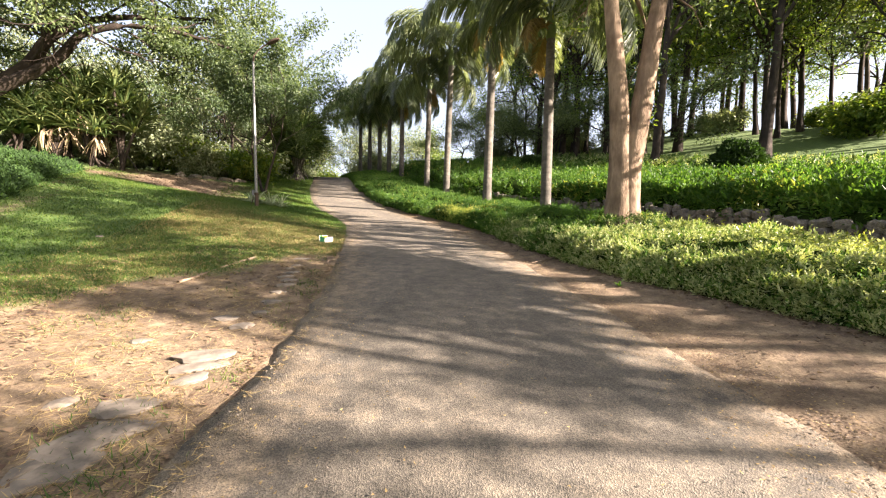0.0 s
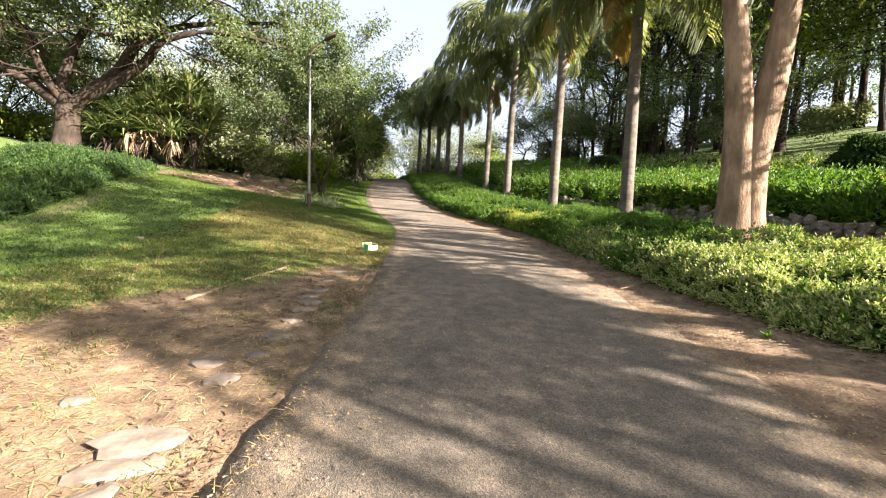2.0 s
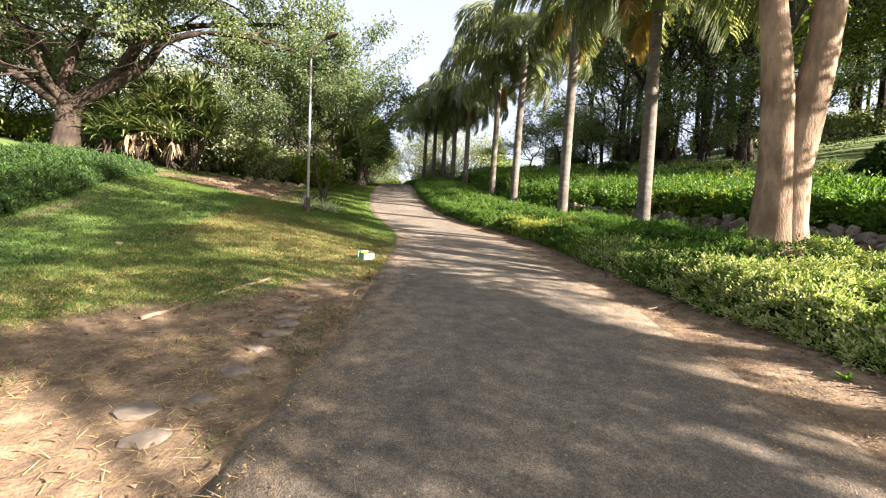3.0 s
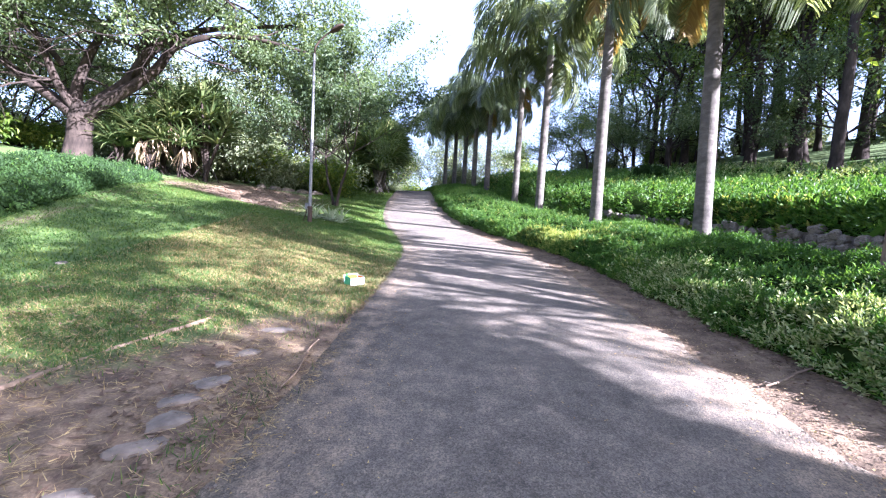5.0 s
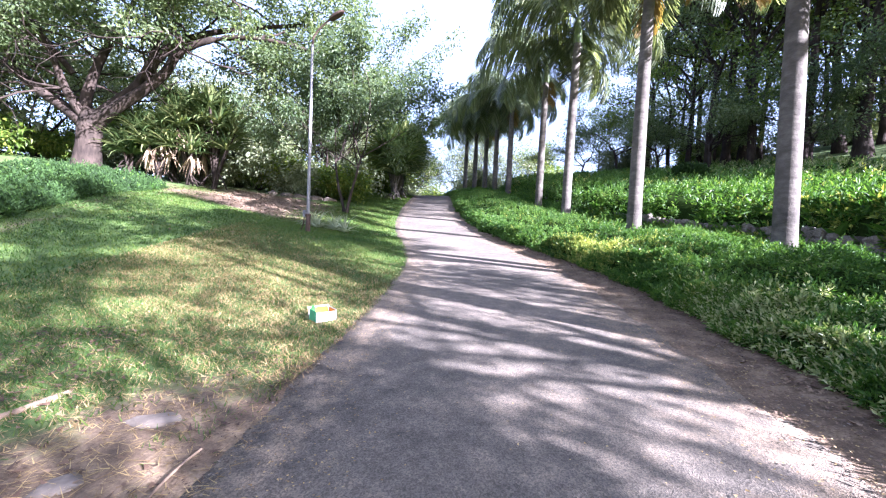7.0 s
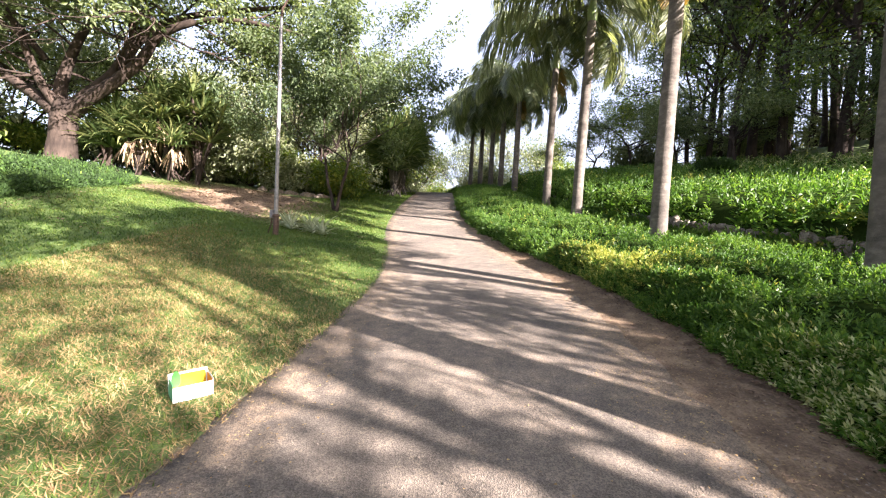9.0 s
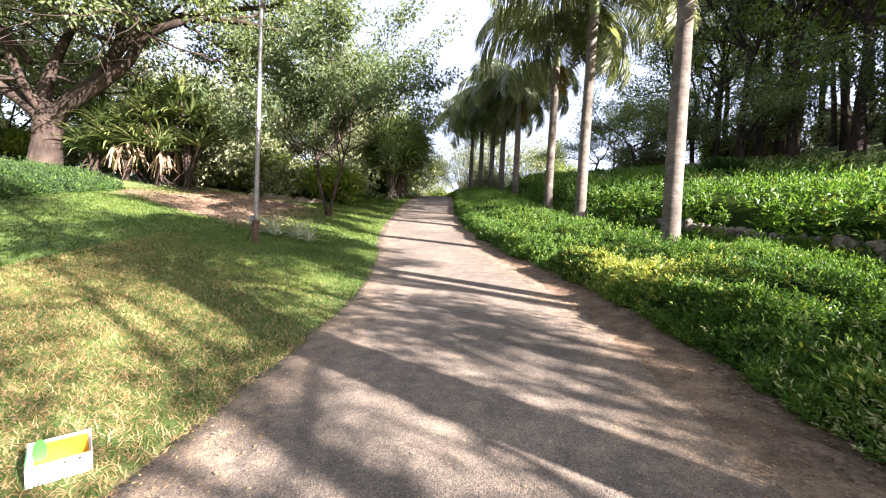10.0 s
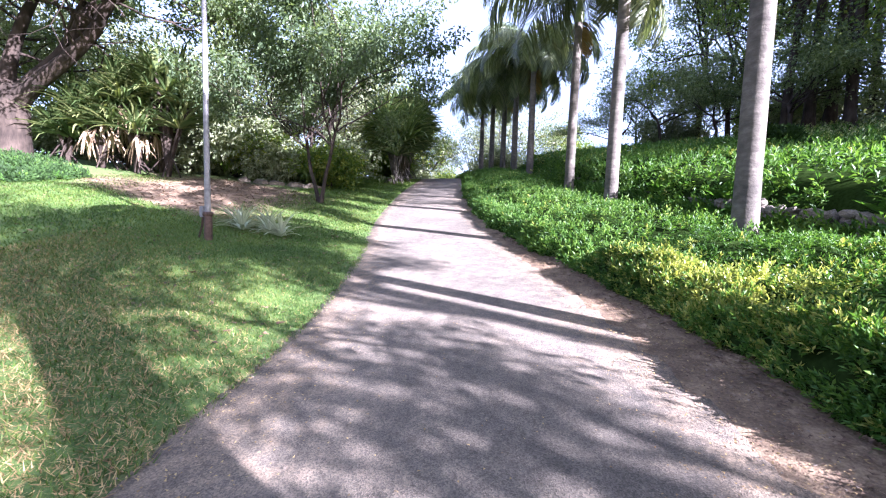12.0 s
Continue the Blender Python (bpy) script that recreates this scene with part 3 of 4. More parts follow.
# unseen trees beside and behind the walker, placed so their shade falls on the lane
shade = [forest_tree(seed, on_ground(x, y, 0.05), h, c, 0.2 if h < 18 else 0.09, 1.0, n, 0.2 if h < 18 else 0.25, 0.62 if h < 18 else 0.75, M_BARK_DARK, M_LEAF, "unseen roadside tree with an open clumpy canopy, placed for its shade", "roadside shade trees", levels=1, kids=(0, 3))
         for seed, x, y, h, c, n in ((165, 11.5, 2.7, 9.3, 0.58, 30), (166, 13.5, 2.0, 10.0, 0.58, 34), (167, 12.2, -4.6, 9.0, 0.6, 40), (168, 11.2, -3.2, 8.4, 0.64, 24), (169, 12.8, 3.6, 9.5, 0.6, 22), (171, 16.0, 5.4, 21.0, 0.66, 70),
                                     (172, 17.5, 10.6, 21.0, 0.66, 70), (173, 16.0, 8.6, 20.0, 0.55, 56), (174, 17.0, 1.8, 21.0, 0.62, 74), (175, 14.0, 9.3, 8.8, 0.6, 46), (177, 25.0, 1.5, 24.0, 0.55, 80), (178, 15.5, 11.5, 15.0, 0.62, 36),
                                     (181, 18.0, -1.3, 14.0, 0.52, 64), (183, 22.0, -2.6, 15.0, 0.55, 44), (185, 17.5, -0.4, 13.0, 0.55, 40), (186, 13.4, 7.0, 9.0, 0.6, 8), (187, 15.6, 8.0, 10.5, 0.6, 14), (188, 16.2, 5.9, 13.5, 0.68, 26))]
# trees added unseen behind the walker and beyond the lawn, closing off sky light
copies(wood, [(-9, 0.5), (-12.5, 4.0), (-6.5, -4.5), (-15.5, 0), (-5, -9), (3, -13), (-13, -5), (-9, -16), (-20, -10), (-22, 0), (8, -20), (-30, -4)], 64, 0.8, 1.0)
copies(wood, [(13.3, 40.5), (15.6, 38.8), (17.6, 37.2), (11.6, 43.5), (19.5, 39.5), (14.5, 45.0), (9.5, 47.5), (17.0, 48.0)], 67, 0.85, 1.1)
copies(wood, [(28.5, 25), (32, 21.5), (36, 27)], 65, 0.75, 0.95)
copies(wood, [(24, 52), (28, 49), (20, 57), (33, 54), (15, 61), (26, 60)], 68, 0.75, 0.95)
copies(wood, [(36, 32), (41, 38), (34.5, 36), (45, 43), (38, 45), (27, 24), (49, 46)], 66, 0.85, 1.1)


bushy = [forest_tree(71 + k, on_ground(x, y, 0.05), h, c, 0.15, 0.85, 9, 0.38, 1.1, M_BARK, leaf, "broad leafy tree with foliage down to the ground", "trees beyond the lawn", levels=2, kids=(0, 4, 4), stems=2)
         for k, (x, y, h, c, leaf) in enumerate(((-34.0, 40.0, 13.0, 0.12, M_LEAF_SILVER), (-25.0, 44.0, 14.0, 0.14, M_LEAF_SILVER), (-22.0, 57.0, 12.0, 0.14, M_LEAF_BRIGHT), (-30.0, 50.0, 15.0, 0.16, M_LEAF_SILVER)))]
spots = [(-29, 42), (-22, 44), (-40, 33), (-44, 25), (-38, 27), (-46, 38), (-36, 50), (-40, 44), (-26, 60), (-33, 62), (-24, 52), (-50, 18), (-44, 12),
         (-28, 78), (-34, 74), (-30, 92), (-38, 86), (-31, 68), (-3, 84), (-48, 50), (-52, 30), (-35, 34), (-31, 38), (-24, 48), (-17, 90)]
ends = [(-19, 82), (-12.5, 79), (-27, 76), (-6, 84)]
copies(bushy, spots, 72, 0.62, 0.98)
copies([bushy[1], bushy[2]], [(12, 63)], 69, 0.55, 0.8)
copies([bushy[0], bushy[3], bushy[2]], ends, 78, 0.9, 1.15)
shrub = [forest_tree(75 + k, on_ground(x, y, 0.05), h, 0.05, 0.06, 1.3, 26, 0.31, 0.8, M_BARK_DARK, leaf, "low spreading leafy shrub", "shrubs under the trees", levels=1, kids=(0, 4), stems=3)
         for k, (x, y, h, leaf) in enumerate(((-29.5, 33.0, 4.2, M_LEAF_SILVER), (-20.0, 33.5, 3.6, M_LEAF_SILVER), (-16.8, 35.0, 3.4, M_LEAF_BRIGHT)))]
copies(shrub, [(-24, 34), (-26.5, 32), (-22, 35), (-18.5, 37), (-33, 30), (-37, 28), (-40, 24), (-43, 20), (-36, 22), (-45, 15), (-29, 37), (-33, 34), (-38, 31), (-21, 39), (-23, 56), (-25, 62),
               (-14, 72), (-22, 76), (-11, 66), (-25, 70), (-42, 29), (-48, 23), (-7, 74), (-18, 84), (24, 56), (32, 48), (38, 40), (36, 34), (42, 40), (31, 29.5), (46, 47), (40, 34.5)], 76, 0.9, 1.5)
feathery = [forest_tree(175 + k, on_ground(x, y, 0.05), h, 0.3, 0.13, 1.7, 42, 0.19, 1.15, M_BARK_DARK, leaf, "feathery tree with flat layered sprays of fine leaves", "feathery trees at the wood's edge", levels=2, kids=(0, 3, 4), squash=0.2)
            for k, (x, y, h, leaf) in enumerate(((11.0, 42.0, 9.5, M_LEAF), (15.5, 37.5, 8.5, M_LEAF_DARK)))]
copies(feathery, [(8.5, 46), (18.5, 34.5), (5.5, 51), (13.0, 46.5), (2.5, 56)], 73, 0.85, 1.2)
copies(wood, [(11, 47), (9, 54), (5, 62), (13, 57)], 74, 0.7, 0.9)
copies(shrub, [(16, 50.5), (24, 48), (15, 56), (7, 55), (31, 44)], 77, 0.8, 1.2)


# ---- strap-leaved plants ----
def strap_blades(rng, centre, n, length, width, lift, droop, segs=5):
    """Long arching blades from one heart."""
    Vs, Fs = [], []
    for k in range(n):
        a = rng.uniform(0, 2 * np.pi)
        e = rng.uniform(*lift)
        L = length * rng.uniform(0.7, 1.15)
        s = np.linspace(0, 1, segs + 1)
        ang = e - s ** 1.6 * rng.uniform(*droop)
        r = np.concatenate([[0], np.cumsum(np.cos(ang[:-1]) * L / segs)])
        z = np.concatenate([[0], np.cumsum(np.sin(ang[:-1]) * L / segs)])
        mid = np.stack([np.cos(a) * r, np.sin(a) * r, z], -1) + centre
        side = np.array([-np.sin(a), np.cos(a), 0.0])
        w = width * np.array([0.6, 1.0, 0.95, 0.75, 0.45, 0.05])[:, None] * rng.uniform(0.8, 1.2)
        keel = np.array([0, 0, -0.35])
        V = np.concatenate([mid + side * w - keel * w, mid + keel * w, mid - side * w - keel * w])
        i = np.arange(segs)
        m = segs + 1
        F = np.concatenate([np.stack([i, i + 1, i + 1 + m, i + m], -1), np.stack([i + m, i + m + 1, i + 1 + 2 * m, i + 2 * m], -1)])
        Fs.append(F + sum(len(v) for v in Vs)), Vs.append(V)
    return np.concatenate(Vs), np.concatenate(Fs)


def screw_pine(seed, x, y, tall, heads, length=2.1, props=14, width=0.085, skirt=True, wood=None):
    """A clump of stilt-rooted strap-leaved heads with dry skirts."""
    rng = np.random.default_rng(seed)
    t = thing("screw_pine", on_ground(x, y, 0.05), "screw pine with long strap leaves, dry leaf skirt and stilt roots", "shrub", "screw pines")
    items, LV, LF, DV, DF = [], [], [], [], []
    for k in range(heads):
        a = k * 2.4 + rng.uniform(-0.4, 0.4)
        h = tall * rng.uniform(0.45, 1.0)
        rr = rng.uniform(0.2, 0.9) * tall * 0.28
        top = np.array([np.cos(a) * rr, np.sin(a) * rr, h])
        pts = np.stack([np.linspace(0, 1, 6) ** 1.4 * top[0], np.linspace(0, 1, 6) ** 1.4 * top[1], np.linspace(0, h, 6)], -1)
        items.append((pts, np.linspace(0.11, 0.07, 6)))
        V, F = strap_blades(rng, top, 56, length, width, (0.2, 1.5), (0.4, 2.0))
        LF.append(F + sum(len(v) for v in LV)), LV.append(V)
        if skirt:
            V, F = strap_blades(rng, top - np.array([0, 0, 0.2]), 10, length * 0.7, width * 0.7, (-1.4, -0.8), (0.1, 0.5))
            DF.append(F + sum(len(v) for v in DV)), DV.append(V)
    for k in range(props):
        a = rng.uniform(0, 6.28)
        z, r = rng.uniform(0.5, 1.5), rng.uniform(0.5, 1.5)
        items.append((np.array([(0, 0, z), (np.cos(a) * r * 0.45, np.sin(a) * r * 0.45, z * 0.65), (np.cos(a) * r, np.sin(a) * r, -0.05)]), [0.045, 0.04, 0.035]))
    V, F = tubes(items, 7)
    grid_mesh("stem", V, F, wood or M_BARK_PALE, t, True, "pale stem with stilt roots")
    grid_mesh("leaves", np.concatenate(LV), np.concatenate(LF), M_STRAP, t)
    if skirt:
        grid_mesh("dry_leaves", np.concatenate(DV), np.concatenate(DF), M_STRAP_DRY, t, label="hanging dry brown leaves")
    return t


for k, (x, y, h, n) in enumerate(((-27.2, 25.9, 3.0, 7), (-25.3, 26.4, 3.8, 9), (-23.6, 27.0, 4.4, 10), (-22.0, 27.6, 5.4, 10), (-24.5, 29.0, 6.0, 10), (-26.3, 28.3, 5.2, 9))):
    screw_pine(80 + k, x, y, h, n, props=5, skirt=k in (1, 2), wood=M_BARK)
for k, (x, y, h) in enumerate(((-15.6, 43.5, 5.2), (-16.5, 46.0, 5.8), (-17.4, 48.5, 6.2), (-15.0, 41.0, 4.6), (-18.3, 51.0, 6.2))):
    screw_pine(90 + k, x, y, h, 20, 3.0, 10, 0.1, False, M_PALM)


def blade_meshes(mat, length, width, lifts, droop, seed):
    """Single arching blades that lean out along +x."""
    out = []
    for k, e in enumerate(lifts):
        rng = np.random.default_rng(seed + k)
        V, F = strap_blades(rng, np.zeros(3), 1, length, width, (e, e + 0.01), droop)
        a = math.atan2(V[-1, 1], V[-1, 0])
        V = V @ np.array([[math.cos(a), -math.sin(a), 0], [math.sin(a), math.cos(a), 0], [0, 0, 1]])
        ob = grid_mesh("leaf", V, F, mat)
        out.append(ob.data)
        bpy.data.objects.remove(ob)
    return out


def rosette(name, at, blades, n, label, category, group, seed):
    rng = np.random.default_rng(seed)
    t = thing(name, at, label, category, group)
    for k in range(n):
        f = new("leaf", blades[k % len(blades)])
        f.parent = t
        s = rng.uniform(0.75, 1.15)
        f.matrix_local = pose(0, 0, 0.01, 0, 0, k * 137.5 + rng.uniform(-15, 15)) @ Matrix.Diagonal((s, s, s, 1))
    return t


STRIPED = blade_meshes(M_STRIPED, 0.8, 0.035, (0.35, 0.7, 1.0, 1.25, 0.5), (0.7, 1.5), 500)


def striped_clump(seed, x, y):
    rosette("striped_plant", on_ground(x, y), STRIPED, 24, "rosette of arching silver-striped strap leaves", "plant", "rosettes by the lamp post", seed)


for k, (x, y) in enumerate(((-9.3, 20.2), (-8.7, 20.5), (-8.2, 20.4), (-9.0, 20.9), (-9.8, 20.6))):
    striped_clump(100 + k, x, y)


# ---- hedges: a mound coloured as dark inner shade under many leaves ----
def hedge_bed(name, label, y0, y1, inner, outer, tall, leaves, density, size, seed, dy=0.4, n=14, category="hedge", bumpy=0.07):
    """A clipped bed between two lines along the lane; leaves: (material, share, where) rows."""
    rng = np.random.default_rng(seed)
    t = tagged(new(name), label, category, kind="stuff")

    def surface(y, s):
        u = inner(y) + (outer(y) - inner(y)) * s
        across = np.abs(outer(y) - inner(y))
        rim = np.minimum(s, 1 - s) * across
        end = np.minimum(y - y0, y1 - y)
        h = (tall + 0.5 * tall * ease(rim, 0.5, 2.2)) * (1 - np.clip(1 - rim / 0.6, 0, 1) ** 2.6) * np.sqrt(np.clip(end / 0.5, 0, 1))
        u = u + (0.14 * wavy(y * 1.3, s, 1.0, seed) + 0.09 * wavy(y * 4.1, s, 1.0, seed)) * (1 - s)
        x = road_x(y) + u
        lump = bumpy * wavy(x, y, 1.0, seed) + bumpy * 0.7 * wavy(x, y, 2.7, seed) + bumpy * 0.45 * wavy(x, y, 6.1, seed)
        return np.stack([x, y, height(x, y) + np.maximum(h + lump * (h > tall * 0.4), 0.0)], -1)

    ys = np.arange(y0, y1 + 0.01, dy)
    ss = np.concatenate([[0, 0.01, 0.03, 0.06], np.linspace(0.1, 0.9, n), [0.95, 0.98, 1.0]])
    A, B = np.meshgrid(ys, ss, indexing="ij")
    V = surface(A, B)
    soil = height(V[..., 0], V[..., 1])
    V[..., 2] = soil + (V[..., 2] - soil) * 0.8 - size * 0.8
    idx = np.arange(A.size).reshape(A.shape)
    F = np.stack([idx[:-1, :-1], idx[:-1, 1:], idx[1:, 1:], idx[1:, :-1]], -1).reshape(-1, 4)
    # core under the leaves; its dark colour stands for shade between twigs
    grid_mesh("twigs", V.reshape(-1, 3), F, M_HEDGE_SHADE, t, True)
    area = float(np.mean(np.abs(outer(ys) - inner(ys)))) * (y1 - y0)
    per = 8
    sprigs = int(area * density / per)
    y = rng.uniform(y0, y1, sprigs)
    s = rng.uniform(0, 1, sprigs) ** 1.15
    rimmed = rng.uniform(0, 1, sprigs) < 0.42
    s = np.where(rimmed, rng.uniform(0, 0.7, sprigs) / np.maximum(np.abs(outer(y) - inner(y)), 0.5), s)
    p = surface(y, s)
    q = surface(y, s + 0.01)
    tilt = np.clip((q[:, 2] - p[:, 2]) / np.maximum(np.abs(q[:, 0] - p[:, 0]), 1e-4), -3, 3)
    face = unit(np.stack([-tilt, np.zeros(sprigs), np.ones(sprigs)], -1))
    stem = unit(face + np.array([0, 0, 0.5]) + rng.normal(0, 0.35, p.shape))
    rise = size * rng.uniform(0.4, 1.6, (sprigs, 1)) * np.where(rng.uniform(0, 1, (sprigs, 1)) < 0.12, 2.2, 1.0)
    # leaves stand round each stem, flatter towards its foot
    count = sprigs * per
    along = np.tile(np.linspace(0.0, 1.0, per), sprigs)[:, None]
    root, stem, rise, y = np.repeat(p - face * size * 0.7, per, 0), np.repeat(stem, per, 0), np.repeat(rise, per, 0), np.repeat(y, per)
    around = rng.normal(0, 1, (count, 3))
    around = unit(around - stem * np.sum(around * stem, 1, keepdims=True))
    p = root + stem * (size * 0.5 + rise) * along + around * size * 0.12
    d = around * (1.15 - 0.75 * along) + stem * (0.25 + 0.75 * along) + rng.normal(0, 0.15, p.shape)
    which = np.full(count, -1)
    roll = np.repeat(rng.uniform(0, 1, sprigs), per)
    low = np.zeros(count)
    for k, (mat, share) in enumerate(leaves):
        f = share(p[:, 0], y, p[:, 0] - road_x(y)) if callable(share) else np.full(count, share)
        which = np.where((roll >= low) & (roll < low + f), k, which)
        low = low + f
    which[which < 0] = 0
    for k, (mat, share) in enumerate(leaves):
        pick = which == k
        if pick.sum():
            V, F = leaf_quads(p[pick], d[pick], size, size * 0.42, rng)
            tagged(grid_mesh("leaves", V, F, mat, t), kind="stuff")
    return t


def line(*knots):
    k = np.array(knots, float)
    return lambda y: np.interp(y, k[:, 0], k[:, 1])


lane_side = line((-2, 5.2), (4, 4.15), (7, 3.1), (9, 2.8), (11, 2.7), (14, 2.75), (17, 2.72), (20, 2.6), (26, 2.25), (40, 2.1), (60, 2.1))
lane_back = line((-2, 7.4), (30, 7.2), (60, 7.0))


def pale_share(x, y, u):
    return np.maximum(0.75 * (1 - ease(y + 0.4 * wavy(x, y, 0.7), 9.0, 10.8)), 0.6 * np.exp(-(((u - 3.0) / 0.8) ** 2 + ((y - 11.6) / 1.5) ** 2)))


def gold_share(x, y, u):
    return 0.8 * np.exp(-(((u - 3.5) / 0.9) ** 2 + ((y - 17.6) / 1.7) ** 2)) + 0.03 * ease(wavy(x, y, 0.9), 0.2, 0.8) + 0.4 * (1 - ease(y, 9, 12)) * ease(u, 5, 6)


hedge_bed("hedge", "low clipped hedge, pale and golden leaves among green, along the lane", -1.5, 20.0, lane_side, lane_back, 0.38,
          [(M_HEDGE, 0.0), (M_HEDGE_PALE, lambda x, y, u: 0.95 * pale_share(x, y, u)), (M_HEDGE_GOLD, gold_share)], 3100, 0.058, 111, 0.15, 40, bumpy=0.17)
hedge_bed("hedge", "low clipped green hedge around the palms", 20.0, 58.0, lane_side, lane_back, 0.38, [(M_HEDGE, 0.0), (M_HEDGE_GOLD, 0.02)], 460, 0.095, 112, 0.3, 20, bumpy=0.11)
hedge_bed("hedge", "wide green hedge covering the slope above the stone wall", 3.0, 50.0, line((0, 8.1), (16, 8.1), (20, 7.4), (60, 7.3)), line((0, 29), (60, 25)), 0.6,
          [(M_HEDGE, 0.0), (M_HEDGE_GOLD, lambda x, y, u: 0.25 * ease(wavy(x, y, 0.4), 0.1, 0.7)), (M_HEDGE_PALE, lambda x, y, u: 0.45 * ease(u, 17, 24))], 140, 0.148, 113, 0.8, 18, bumpy=0.12)
hedge_bed("hedge", "dark green hedge bed at the lawn's upper edge", 3.0, 23.2, lambda y: -12.9 - 0.24 * (y - 12), lambda y: -19.5 - 0.24 * (y - 12), 0.3,
          [(M_HEDGE_DARK, 0.0), (M_HEDGE, 0.05)], 260, 0.14, 114, 0.6)


def round_bush(x, y, r, h, seed):
    rng = np.random.default_rng(seed)
    t = thing("bush", on_ground(x, y), "dense rounded dark green bush rising from the hedge", "bush")
    n = 5200
    o = unit(rng.normal(0, 1, (n, 3)))
    o[:, 2] = np.abs(o[:, 2])
    p = o * np.array([r, r, h]) * (1 + 0.10 * wavy(o[:, 0] * 4, o[:, 1] * 4 + o[:, 2] * 3))[:, None] * rng.uniform(0.86, 1.05, (n, 1))
    V, F = leaf_quads(p, o + rng.normal(0, 0.6, o.shape), 0.24, 0.12, rng)
    grid_mesh("leaves", V, F, M_HEDGE_DARK, t)
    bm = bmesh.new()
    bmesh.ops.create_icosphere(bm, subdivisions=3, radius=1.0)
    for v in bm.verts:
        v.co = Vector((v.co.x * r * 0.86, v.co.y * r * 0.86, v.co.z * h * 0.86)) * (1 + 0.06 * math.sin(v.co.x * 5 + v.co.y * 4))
    # core coloured as the shade inside the bush
    part("core", bm, M_HEDGE_SHADE, t)


round_bush(17.3, 23.8, 1.55, 2.3, 121)
round_bush(7.5, 34.0, 1.3, 1.5, 122)


# ---- lamp post on the lawn ----
def lamp_post(x, y):
    t = thing("lamp_post", on_ground(x, y), "slim galvanised lamp post with a dark rusty foot", "lamp post")
    h = np.linspace(0.55, 6.5, 12)
    V, F = tube(np.stack([-0.022 * h, 0 * h, h], -1), np.linspace(0.062, 0.045, 12), 14)
    grid_mesh("pole", V, F, M_STEEL, t, True)
    V, F = tube(np.array([(0, 0, -0.1), (0, 0, 0.3), (-0.01, 0, 0.56), (-0.012, 0, 0.6)]), [0.085, 0.085, 0.085, 0.06], 14)
    sleeve = grid_mesh("sleeve", V, F, M_RUST, t, True, "dark rusty sleeve round the foot")
    V, F = tube(np.array([(-0.01, 0, 0.52), (-0.012, 0, 0.54), (-0.012, 0, 0.60), (-0.012, 0, 0.62)]), [0.088, 0.105, 0.105, 0.07], 14)
    grid_mesh("collar", V, F, M_RUST, sleeve, True)
    bm = bmesh.new()
    bmesh.ops.create_cube(bm, size=1)
    bmesh.ops.scale(bm, vec=(0.11, 0.09, 0.24), verts=bm.verts)
    bmesh.ops.bevel(bm, geom=bm.edges[:], offset=0.012, segments=2, affect="EDGES")
    bmesh.ops.translate(bm, vec=(-0.14, -0.02, 0.62), verts=bm.verts)
    part("junction_box", bm, M_STEEL, t, "small grey junction box")
    V, F = tube(np.array([(-0.14, -0.02, 0.52), (-0.16, -0.02, 0.3), (-0.24, -0.03, 0.06), (-0.26, -0.03, -0.05)]), [0.022, 0.022, 0.02, 0.02], 8)
    grid_mesh("conduit", V, F, M_RUST, t, True)
    V, F = tube(np.array([(-0.14, 0, 6.45), (-0.12, 0, 6.75), (0.06, 0, 7.0), (0.32, 0, 7.2), (0.52, 0, 7.32)]), [0.04, 0.035, 0.03, 0.03, 0.03], 10)
    arm = grid_mesh("arm", V, F, M_RUST, t, True)
    bm = bmesh.new()
    bmesh.ops.create_uvsphere(bm, u_segments=16, v_segments=8, radius=1)
    for v in bm.verts:
        v.co = Vector((v.co.x * 0.32, v.co.y * 0.13, max(v.co.z, -0.35) * 0.1))
    bmesh.ops.rotate(bm, cent=(0, 0, 0), matrix=Matrix.Rotation(radians(-26), 3, "Y"), verts=bm.verts)
    bmesh.ops.translate(bm, vec=(0.76, 0, 7.42), verts=bm.verts)
    part("lamp_head", bm, M_RUST, arm, "dark cobra-style lamp head", True)


lamp_post(-8.58, 18.55)


